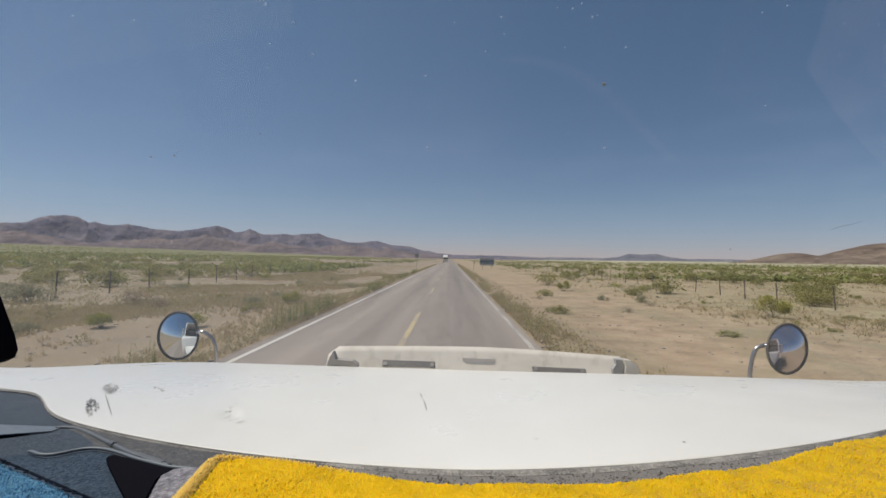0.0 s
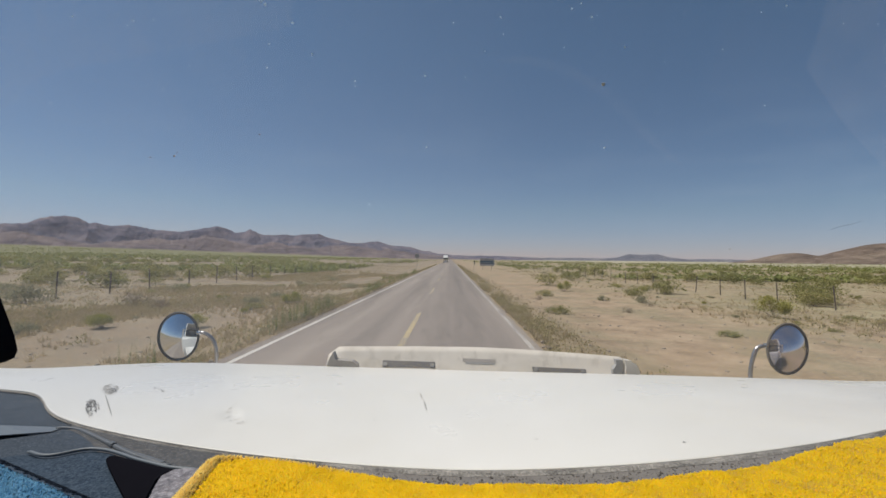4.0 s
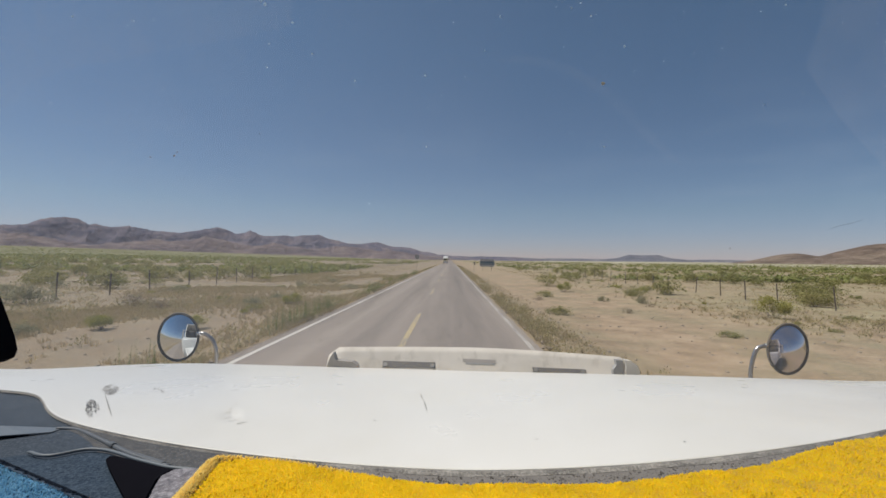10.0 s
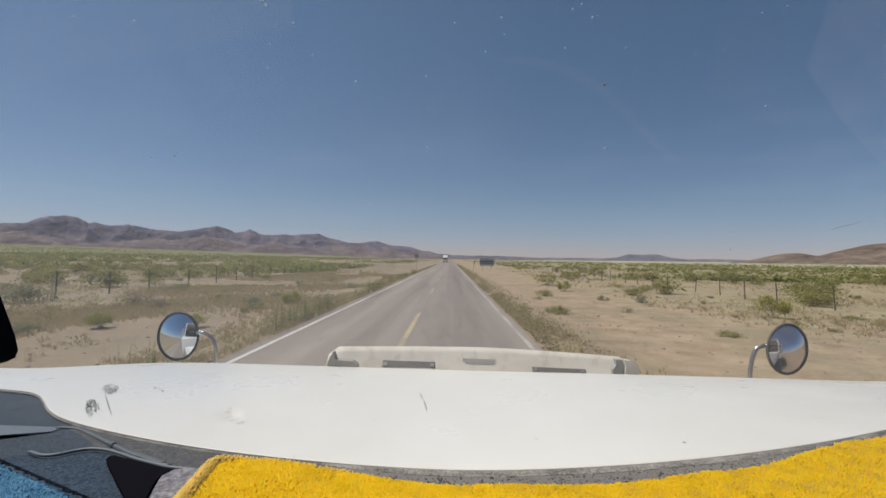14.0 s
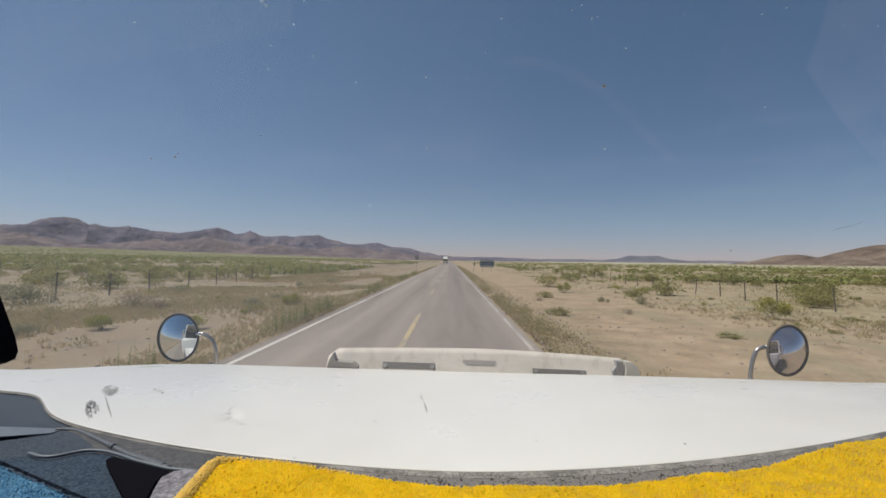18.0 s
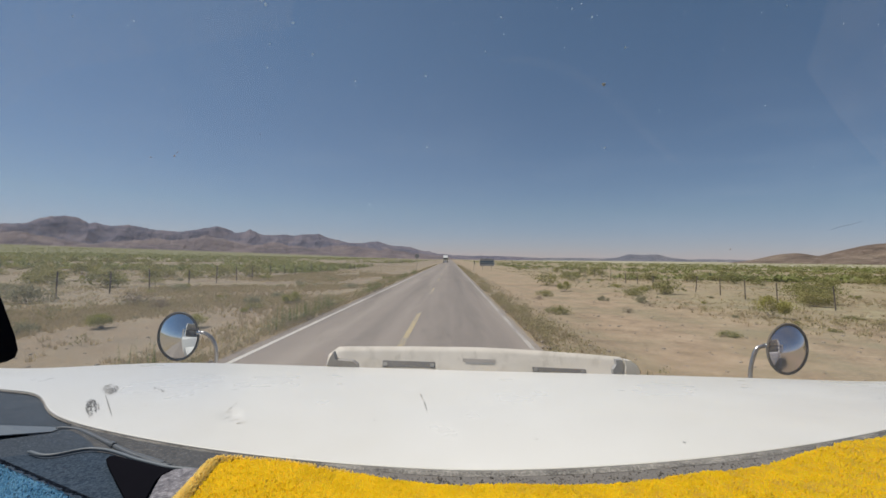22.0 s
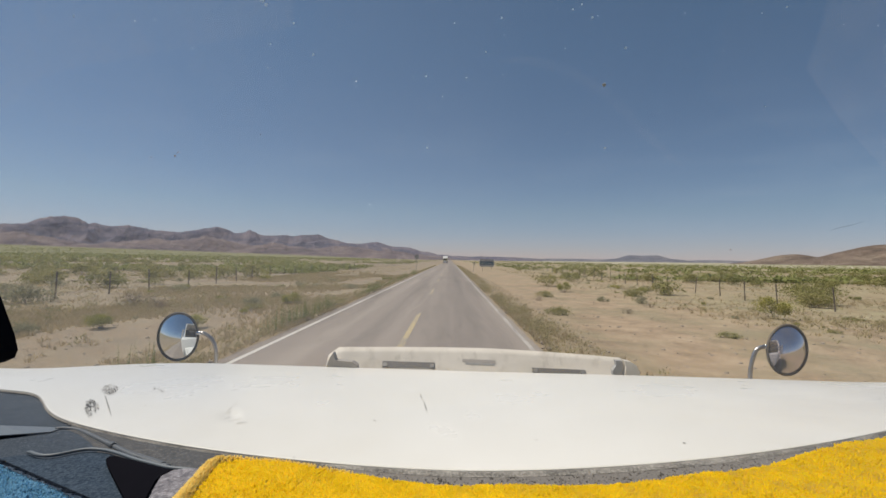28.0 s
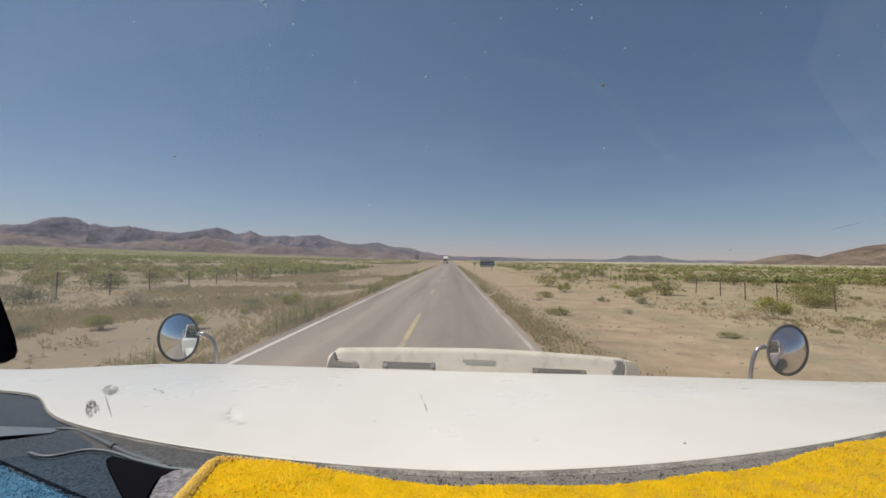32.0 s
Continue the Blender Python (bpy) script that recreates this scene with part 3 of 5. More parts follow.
for k in range(0, 34):
    dash = part("centre_dash", dash_mesh, M["yellow"])
    dash.location = (0, 25.0 + 15.0 * k, 0)
    tagged(dash, "faded yellow dash painted on the asphalt", "road marking", "yellow centre dashes", "structure")
solid = part("centre_line", road_strip(-1.21, -1.07, -700, 16.5, 0.004, 2, 60), M["yellow"])
tagged(solid, "solid yellow centre line painted on the asphalt", "road marking", kind="structure")


# ---- mountains ----
def peaks_height(a, peaks):
    """Elevation in degrees of a skyline at azimuth a: the highest of its peaks (azimuth, elevation, slope left, slope right), or between peaks and saddles (azimuth, elevation)."""
    if len(peaks[0]) == 2:
        return float(np.interp(a, [p[0] for p in peaks], [p[1] for p in peaks]))
    return max(e - (p - a) * l if a < p else e - (a - p) * r for p, e, l, r in peaks)


def humps_height(a, humps):
    """The same for rounded hills (azimuth, elevation, width)."""
    return max(e * math.exp(-((a - p) / w) ** 2) for p, e, w in humps)


def range_mesh(a0, a1, r0, r1, peaks, base, rough, na, nr, seed):
    """A range of hills over an arc round the camera: ridges that fall to the plain."""
    vs, fs = [], []
    rc = r0 + (r1 - r0) * 0.55
    for i in range(na):
        a = a0 + (a1 - a0) * i / (na - 1)
        crest = peaks_height(a, peaks) if len(peaks[0]) != 3 else humps_height(a, peaks)
        jag = rough * (noise.fractal((a * 0.55, seed, 0), 0.9, 2.2, 5) + 0.6 * noise.fractal((a * 2.6, seed, 4), 0.8, 2.2, 4) + 0.5 * (1 - 2 * abs(noise.noise((a * 1.9, seed, 8)))))
        end = ease((i / (na - 1)) / 0.03) * ease((1 - i / (na - 1)) / 0.03)
        near = [peaks_height(a + k, peaks) if len(peaks[0]) != 3 else humps_height(a + k, peaks) for k in (-4, -2.5, -1, 0, 1, 2.5, 4)]
        mean = sum(near) / len(near)
        for j in range(nr):
            t = j / (nr - 1)
            r = r0 + (r1 - r0) * t
            s = ease(t / 0.55) if t < 0.55 else ease((1 - t) / 0.45)
            px, py = r * math.sin(radians(a)) / 420, r * math.cos(radians(a)) / 420
            fold = 1 - abs(noise.noise((px + 0.6 * noise.noise((px * 0.7, py * 0.7, seed + 9)), py, seed + 4)))
            gully = abs(noise.noise((px * 2.6 + 0.5 * fold, py * 2.6, seed + 5)))
            fine = noise.fractal((px * 2.7, py * 2.7, seed + 6), 0.9, 2.2, 5)
            shape = s ** 1.25 * (1 - (1 - s ** 3) * (0.7 * (1 - fold) + 0.55 * gully + 0.2 * fine - 0.12))
            zc = rc * math.tan(radians(max(0.05, mean + (crest - mean) * s ** 5)))
            z = -6 + ((zc + 6 + EYE.z) * shape + rc * math.tan(radians(jag)) * s ** 14) * end
            vs.append((r * math.sin(radians(a)), r * math.cos(radians(a)), z))
    for i in range(na - 1):
        for j in range(nr - 1):
            k = i * nr + j
            fs.append((k, k + 1, k + nr + 1, k + nr))
    return vs, fs


# peaks and saddles from the south-west to the north: azimuth and elevation
WEST = [(-80, 2.4), (-62, 3.1), (-57, 2.5), (-53, 3.0), (-48.5, 2.5), (-45.5, 2.6), (-44.5, 3.2), (-43.5, 3.5), (-42.7, 3.7), (-41.6, 3.5), (-40.7, 2.9), (-40.2, 3.1), (-38.9, 2.8), (-37.4, 3.05), (-35.2, 2.6), (-32.7, 2.48), (-30, 3.1), (-29.1, 3.35), (-27.9, 3.1),
        (-26.9, 2.6), (-26, 2.77), (-25.4, 3.22), (-24.1, 2.48), (-22.5, 2.52), (-21.2, 2.76), (-20.2, 2.57), (-19.1, 2.8), (-17.2, 2.85), (-16.4, 2.5), (-14.2, 2.03), (-12.4, 1.76), (-11.3, 1.93), (-9.9, 2.1), (-6.9, 1.45), (-5.4, 1.47), (-2.3, 0.68), (0.3, 0.5), (7, 0.4), (14, 0.1)]
FOOT = [(-70 + 5.1 * k + 1.6 * math.sin(k * 2.3), 1.75 + 0.42 * math.sin(k * 1.7 + 0.6), 0.2, 0.2) for k in range(11)] + [(-14, 1.55, 0.14, 0.12), (-8.5, 1.1, 0.12, 0.11), (-4.5, 0.6, 0.1, 0.09)]
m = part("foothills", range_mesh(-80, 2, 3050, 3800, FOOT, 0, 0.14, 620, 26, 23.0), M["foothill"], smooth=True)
tagged(m, "low reddish-brown foothills with a painted haze tint, before the mountain range", "hills", kind="structure")
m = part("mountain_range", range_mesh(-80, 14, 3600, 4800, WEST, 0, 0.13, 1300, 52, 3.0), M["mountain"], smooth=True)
tagged(m, "long rugged brown mountain range behind the plain, mauve with painted haze", "mountains", kind="structure")
MESA = [(0, 0.4), (4, 0.5), (8, 0.46), (12, 0.34), (16, 0.42), (19.5, 0.38), (21.2, 0.55), (22.4, 0.98), (23.9, 0.9), (25.6, 0.98), (27, 0.6), (29, 0.4), (31.5, 0.5), (33.8, 0.45), (37, 0.42), (48, 0.2)]
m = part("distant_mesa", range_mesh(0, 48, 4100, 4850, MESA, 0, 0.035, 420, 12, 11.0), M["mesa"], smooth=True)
tagged(m, "low mesa and hills far beyond the plain, blue-grey with painted haze", "mountains", kind="structure")
HILL = [(38.3, 1.22, 3.6), (45.2, 2.2, 5.3), (56, 2.3, 6.0), (66, 1.4, 6.0), (76, 0.8, 4.0)]
m = part("desert_hill", range_mesh(31, 82, 1500, 2500, HILL, 0, 0.03, 200, 22, 17.0), M["hill"], smooth=True)
tagged(m, "smooth brown desert hills with a double hump", "hill", kind="structure")


# ---- shrubs ----
rng = random.Random(7)


def leaf_quads(n, w, h, size, rand, clumps, low=0.08, lift=0.0, narrow=0.45):
    """A crown of small leaf quads gathered round clumps, uneven in outline."""
    vs, fs = [], []
    seeds = []
    for _ in range(clumps):
        a, r = rand.uniform(0, 6.283), math.sqrt(rand.random()) * w * 0.42
        top = h * (1 - 0.5 * (r / (w * 0.5)) ** 2)
        seeds.append((math.cos(a) * r, math.sin(a) * r, rand.uniform(low * h + 0.25 * h, top * 0.92), rand.uniform(0.12, 0.26) * w))
    for k in range(n):
        sx, sy, sz, sr = seeds[k % clumps]
        d = Vector((rand.gauss(0, 1), rand.gauss(0, 1), rand.gauss(0, 0.8)))
        d *= sr * 0.55
        c = Vector((sx, sy, sz)) + d
        c.z = max(low * h, min(c.z, h * 1.12)) + lift
        e = Euler((rand.uniform(-1.2, 1.2), rand.uniform(-1.2, 1.2), rand.uniform(0, 6.28)))
        s = size * rand.uniform(0.6, 1.4)
        for q in ((-s, 0, 0), (0, -s * narrow, 0), (s, 0, 0), (0, s * narrow, 0)):
            vs.append(c + e.to_matrix() @ Vector(q))
        fs.append((4 * k, 4 * k + 1, 4 * k + 2, 4 * k + 3))
    return np.array([tuple(v) for v in vs]), np.array(fs), seeds


def stems_for(seeds, rand, r0):
    bm2 = bmesh.new()
    for sx, sy, sz, sr in seeds[:9]:
        p0 = Vector((rand.uniform(-0.05, 0.05), rand.uniform(-0.05, 0.05), -0.12))
        p2 = Vector((sx, sy, sz))
        p1 = p0.lerp(p2, 0.5) + Vector((rand.uniform(-0.06, 0.06), rand.uniform(-0.06, 0.06), -0.04))
        tube([p0, p1, p2], [r0, r0 * 0.6, r0 * 0.25], 5, bm2)
    return bm2


def shrub(name, label, category, group, w, h, n, size, mat, seed, clumps, stem=0.018, narrow=0.45):
    rand = random.Random(seed)
    root = thing(name, label, category, group=group)
    v, f, seeds = leaf_quads(n, w, h, size, rand, clumps, narrow=narrow)
    part("crown", array_mesh("crown", v, f), M[mat], root)
    part("stems", stems_for(seeds, rand, stem), M["bark"], root)
    return root


KINDS = {
    "mesquite": [shrub("mesquite_shrub", "olive-green mesquite shrub rooted in sandy soil", "shrub", "green shrubs of the plain", 2.7 + 0.4 * k, 1.35 + 0.12 * k, 2600, 0.07, "green", 20 + k, 16) for k in range(3)],
    "sage": [shrub("sage_bush", "grey-green low bush on dry soil", "bush", "grey-green bushes", 1.5, 0.6 + 0.1 * k, 1500, 0.045, "sage", 40 + k, 12, 0.01) for k in range(2)],
    "broom": [shrub("broom_bush", "yellow-green upright bush with fine twigs", "bush", "yellow-green bushes", 1.5, 1.15 + 0.15 * k, 3200, 0.05, "yellowgreen", 50 + k, 18, 0.012, 0.35) for k in range(2)],
    "low": [shrub("low_green_bush", "low bright-green bush spreading on bare sand", "bush", "low green bushes", 1.5, 0.45, 1300, 0.045, "green", 60 + k, 12, 0.01) for k in range(2)],
    "dead": [shrub("dead_brush", "brown leafless brush lying in dry grass", "brush", "dead brush", 1.6, 0.4, 700, 0.06, "brush", 70 + k, 12, 0.012, 0.12) for k in range(2)],
}
# the same kinds with fewer, larger leaves, for shrubs far from the road
FAR_KINDS = {
    "mesquite": [shrub("mesquite_shrub", "olive-green mesquite shrub rooted in sandy soil", "shrub", "green shrubs of the plain", 2.7 + 0.4 * k, 1.35 + 0.12 * k, 620, 0.14, "green", 20 + k, 16) for k in range(3)],
    "sage": [shrub("sage_bush", "grey-green low bush on dry soil", "bush", "grey-green bushes", 1.5, 0.6 + 0.1 * k, 380, 0.085, "sage", 40 + k, 12, 0.01) for k in range(2)],
    "broom": [shrub("broom_bush", "yellow-green upright bush with fine twigs", "bush", "yellow-green bushes", 1.5, 1.15 + 0.15 * k, 700, 0.1, "yellowgreen", 50 + k, 18, 0.012, 0.35) for k in range(2)],
    "low": [shrub("low_green_bush", "low bright-green bush spreading on bare sand", "bush", "low green bushes", 1.5, 0.45, 340, 0.085, "green", 60 + k, 12, 0.01) for k in range(2)],
    "dead": [shrub("dead_brush", "brown leafless brush lying in dry grass", "brush", "dead brush", 1.6, 0.4, 240, 0.1, "brush", 70 + k, 12, 0.012, 0.14) for k in range(2)],
}
used = set()


def plant(kind, x, y, s, turn=None, squash=1.0):
    first = (KINDS if x * x + y * y < 1300 else FAR_KINDS)[kind][rng.randrange(len(KINDS[kind]))]
    m = pose(x, y, ground_z(x, y), 0, 0, rng.uniform(0, 360) if turn is None else turn) @ Matrix.Diagonal((s, s, s * squash, 1))
    if first.name in used:
        return copy_thing(first, m)
    used.add(first.name)
    first.matrix_basis = m
    return first


# shrubs that stand out
for kind, x, y, s in (("broom", 14.6, 19.6, 0.8), ("low", 4.75, 19.0, 0.7), ("sage", -12.3, 12.2, 0.5), ("sage", -14.9, 14.0, 0.6), ("broom", -10.9, 13.2, 0.45), ("sage", -16.4, 17.2, 0.6), ("dead", -14.2, 19.5, 1.3),
                      ("dead", -12.6, 18.2, 0.8), ("sage", -19.6, 19.6, 1.3), ("broom", -9.6, 15.2, 0.5), ("broom", -8.4, 17.4, 0.45), ("mesquite", -21.5, 46, 0.9), ("mesquite", 16.5, 33, 0.75),
                      ("sage", 11.4, 25.5, 1.2), ("sage", 9.6, 27.0, 1.0), ("broom", 9.0, 34, 0.8), ("mesquite", 9.5, 42, 0.7), ("mesquite", 22.5, 27, 0.8), ("low", 13.3, 31, 1.1), ("mesquite", 14.5, 52, 0.85),
                      ("low", 6.3, 29, 0.7), ("dead", 5.3, 26, 0.35), ("dead", 8.4, 20.5, 0.35), ("low", -6.6, 45, 0.8), ("low", -6.2, 33, 0.5), ("broom", 24.5, 22, 0.6), ("mesquite", 27, 34, 0.9)):
    plant(kind, x, y, s)
# small bushes between the road and the fence
for k in range(34):
    x, y = -rng.uniform(6.8, 18.8), 8 + 55 * rng.random() ** 1.2
    plant(rng.choice(("sage", "sage", "low", "broom", "dead")), x, y, rng.uniform(0.3, 0.75), None, rng.uniform(0.6, 0.95))
for k in range(40):
    y = 13 + 60 * rng.random() ** 1.3
    x = rng.uniform(7 + 0.12 * y, 19)
    plant(rng.choice(("sage", "sage", "low", "broom", "dead")), x, y, rng.uniform(0.25, 0.6), None, rng.uniform(0.6, 0.95))
# shrubs of the plain
spots = []


def free_spot(x, y, gap):
    for px, py in spots:
        if (px - x) ** 2 + (py - y) ** 2 < gap * gap:
            return False
    spots.append((x, y))
    return True


made = 0
while made < 500:
    side = rng.choice((-1, 1))
    y = 9 + 120 * rng.random() ** 1.15
    x = side * (rng.uniform(16 if side > 0 else 21, 27 + y * 1.05)) - 1.1
    if noise.noise((x * 0.035, y * 0.035, 2.0)) + rng.uniform(-0.35, 0.35) < (-0.02 if y > 35 else 0.12):
        continue
    if not free_spot(x, y, 1.8):
        continue
    kind = rng.choices(("mesquite", "sage", "broom", "low", "dead"), (5, 2.4, 1.2, 1.2, 0.5))[0]
    plant(kind, x, y, rng.uniform(0.55, 1.05), None, rng.uniform(0.7, 1.0))
    made += 1


def scatter_mats(n, place, smin, smax, rand, squash=(0.8, 1.2)):
    out = []
    while len(out) < n:
        p = place(rand)
        if p is None:
            continue
        x, y = p
        s = rand.uniform(smin, smax)
        out.append(pose(x, y, ground_z(x, y), rand.uniform(-6, 6), rand.uniform(-6, 6), rand.uniform(0, 360)) @ Matrix.Diagonal((s, s, s * rand.uniform(*squash), 1)))
    return out


def far_place(rand):
    y = rand.uniform(0, 1) ** 1.9 * 700 + 60
    x = rand.choice((-1, 1)) * (20 + rand.random() ** 1.1 * (60 + y * 1.12))
    if noise.noise((x * 0.032, y * 0.016, 2.0)) + rand.uniform(-0.24, 0.24) < 0.07:
        return None
    return x, y


def back_place(rand):
    y = rand.uniform(-380, 8)
    x = rand.choice((-1, 1)) * rand.uniform(21, 120)
    if noise.noise((x * 0.03, y * 0.03, 2.0)) + rand.uniform(-0.3, 0.3) < 0.0:
        return None
    return x, y


def slope_place(rand):
    y = rand.uniform(60, 1300)
    x = -(110 + rand.random() * (120 + y * 0.95))
    if rand.random() < 0.3:
        x = -x
    if noise.noise((x * 0.012, y * 0.006, 8.0)) + rand.uniform(-0.3, 0.3) < 0.0:
        return None
    return x, y


lr = random.Random(3)
pieces = []
for k in range(4):
    v, f, _ = leaf_quads(28, 3.0, 1.3, 0.46, random.Random(80 + k), 10)
    pieces.append(replicate(v, f, scatter_mats(2100, far_place, 0.3, 0.95, lr, (0.45, 0.8))))
    v, f, _ = leaf_quads(18, 3.6, 1.5, 0.62, random.Random(83 + k), 7)
    pieces.append(replicate(v, f, scatter_mats(1700, slope_place, 0.5, 1.3, lr, (0.5, 0.9))))
    v, f, _ = leaf_quads(110, 2.6, 1.3, 0.17, random.Random(85 + k), 14)
    pieces.append(replicate(v, f, scatter_mats(150, back_place, 0.5, 1.0, lr)))
scrub = part("far_scrub", array_mesh("scrub", *join_arrays(pieces)), M["far_green"])
tagged(scrub, "olive-green scrub spread over the far plain", "scrub", kind="stuff")


# ---- grass and weeds ----
def tuft(n, h, spread, width, rand):
    vs, fs = [], []
    for k in range(n):
        a, r = rand.uniform(0, 6.283), rand.random() ** 0.7 * spread
        b = Vector((math.cos(a) * r * 0.4, math.sin(a) * r * 0.4, -0.03))
        t = Vector((math.cos(a) * r, math.sin(a) * r, h * rand.uniform(0.55, 1.1)))
        s = Vector((-math.sin(a), math.cos(a), 0)) * width
        vs += [b - s, b + s, t]
        fs.append((3 * k, 3 * k + 1, 3 * k + 2))
    return np.array([tuple(v) for v in vs]), np.array(fs)


def verge_place(rand):
    y = rand.uniform(-25, 25) if rand.random() < 0.2 else rand.random() ** 1.6 * 150 + 6
    west = rand.random() < 0.4
    d = abs(rand.gauss(0, 0.5 if west else 0.75)) + 0.1
    if noise.noise((y * 0.25, d, 1.0)) + rand.uniform(-0.4, 0.4) < -0.1:
        return None
    return (ROAD_L - d if west else ROAD_R + d), y


def field_place(rand):
    y = rand.random() ** 1.5 * 120 + 5
    side = rand.choice((-1, 1))
    x = side * ((8 if side < 0 else 12.5) + rand.random() * (16 + y * 0.95)) - 1.1
    if noise.noise((x * 0.1, y * 0.1, 4.0)) + rand.uniform(-0.25, 0.25) < 0.05:
        return None
    return x, y


def bank_place(rand):
    y = rand.random() ** 1.3 * 60 + 5
    x = -rand.uniform(5.7, 20.5)
    if noise.noise((x * 0.18, y * 0.12, 6.0)) + rand.uniform(-0.3, 0.3) < -0.02:
        return None
    return x, y


pieces = []
for k in range(4):
    v, f = tuft(18, 0.16, 0.2, 0.008, random.Random(98 + k))
    pieces.append(replicate(v, f, scatter_mats(5200, bank_place, 0.45, 1.25, lr)))
    v, f = tuft(16, 0.17, 0.13, 0.006, random.Random(90 + k))
    pieces.append(replicate(v, f, scatter_mats(2300, verge_place, 0.35, 0.85, lr)))
    v, f = tuft(14, 0.15, 0.22, 0.01, random.Random(95 + k))
    pieces.append(replicate(v, f, scatter_mats(5200, field_place, 0.5, 1.4, lr)))
grass = part("dry_grass", array_mesh("grass", *join_arrays(pieces)), M["straw"])
tagged(grass, "straw-coloured dry grass on the verges and plain", "grass", kind="stuff")


def tall_place(rand):
    y = rand.random() ** 1.5 * 60 + 6.5
    if noise.noise((y * 0.16, 2.0, 5.0)) + rand.uniform(-0.3, 0.3) < 0.0:
        return None
    return ROAD_L - abs(rand.gauss(0, 0.3)) - 0.2, y


def weed_place(rand):
    side = rand.random() < 0.62
    y = rand.random() ** 1.3 * 110 + 5
    if noise.noise((y * 0.13, 4.0 if side else 9.0, 1.0)) + rand.uniform(-0.2, 0.2) < 0.06:
        return None
    d = abs(rand.gauss(0, 0.35)) + 0.25
    return (ROAD_L - d if side else ROAD_R + d), y


pieces, tall = [], []
for k in range(4):
    rand = random.Random(110 + k)
    vs, fs = [], []
    for j in range(26):
        z = j / 26 * 0.5
        a = j * 2.4 + rand.uniform(-0.4, 0.4)
        w = 0.07 * (1.15 - z / 0.5)
        d = Vector((math.cos(a), math.sin(a), 0.5)).normalized()
        s = Vector((-math.sin(a), math.cos(a), 0)) * 0.012
        b = Vector((rand.uniform(-0.01, 0.01), rand.uniform(-0.01, 0.01), z))
        q = len(vs)
        vs += [b - s, b + s, b + d * w]
        fs.append((q, q + 1, q + 2))
    q = len(vs)
    vs += [Vector((-0.006, 0, -0.05)), Vector((0.006, 0, -0.05)), Vector((0, 0, 0.54))]
    fs.append((q, q + 1, q + 2))
    v, f = np.array([tuple(p) for p in vs]), np.array(fs)
    pieces.append(replicate(v, f, scatter_mats(300, weed_place, 0.25, 0.6, lr)))
    tall.append(replicate(v, f, scatter_mats(170, tall_place, 0.6, 1.2, lr, (0.9, 1.4))))
    v, f, _ = leaf_quads(30, 0.5, 0.3, 0.037, rand, 6)
    f = np.concatenate([f[:, :3], f[:, [0, 2, 3]]])
    pieces.append(replicate(v, f, scatter_mats(420, verge_place, 0.3, 0.8, lr)))
    pieces.append(replicate(v, f, scatter_mats(1300, field_place, 0.4, 1.2, lr)))
    pieces.append(replicate(v, f, scatter_mats(230, bank_place, 0.35, 1.1, lr)))
weeds = part("roadside_weeds", array_mesh("weeds", *join_arrays(pieces)), M["weed"])
tagged(weeds, "green leafy weeds along the edge of the asphalt", "weeds", kind="stuff")

tall_weeds = part("tall_weeds", array_mesh("tall_weeds", *join_arrays(tall)), M["tallweed"])
tagged(tall_weeds, "tall upright green weeds beside the edge line", "weeds", kind="stuff")


def stone_place(rand):
    y = rand.random() ** 1.3 * 60 + 4
    d = rand.random() ** 1.5 * 20 + 0.05
    return (ROAD_L - d if rand.random() < 0.5 else ROAD_R + d), y


bm = bmesh.new()
bmesh.ops.create_icosphere(bm, subdivisions=1, radius=0.05)
for v in bm.verts:
    v.co *= 1 + 0.35 * noise.noise(v.co * 40)
    v.co.z *= 0.6
me = flat(bm)
sv = np.array([tuple(v.co) for v in me.vertices])
sf = np.array([tuple(p.vertices) for p in me.polygons])
stones = part("stones", array_mesh("stones", *replicate(sv, sf, scatter_mats(2600, stone_place, 0.2, 1.3, lr))), M["stone"])
tagged(stones, "scattered pale stones on the sandy ground", "stones", kind="stuff")


# ---- fences ----
def fence(x, y0, y1, seed, label):
    rand = random.Random(seed)
    root = thing("wire_fence", label, "fence", (x, 0, 0), "fences along the road")
    posts = []
    for k in range(4):
        lean = rand.uniform(-0.05, 0.05)
        pts = [(0, 0, -0.3), (0.01 * rand.uniform(-1, 1), lean * 0.4, 0.4), (0.02 * rand.uniform(-1, 1), lean, 1.32 + 0.08 * rand.uniform(-1, 1))]
        posts.append(flat(tube(pts, [0.04, 0.036, 0.03 + 0.008 * rand.random()], 7)))
    y, tops = y0, []
    while y < y1:
        px = rand.uniform(-0.15, 0.15)
        z = ground_z(x + px, y)
        ob = part("post", posts[rand.randrange(4)], M["post"], root)
        ob.matrix_basis = pose(px, y, z, rand.uniform(-3, 3), rand.uniform(-3, 3), rand.uniform(0, 360))
        tops.append((px, y, z))
        y += rand.uniform(2.9, 4.3)
    for h in (0.3, 0.6, 0.9, 1.15):
        part("wire", tube([(px + 0.03, py, pz + h) for px, py, pz in tops], 0.0035, 3), M["wire"], root)
    return root


fence(-19.6, -330, 230, 5, "barbed wire fence on weathered wooden posts")
fence(20.2, -330, 230, 6, "barbed wire fence on weathered wooden posts")


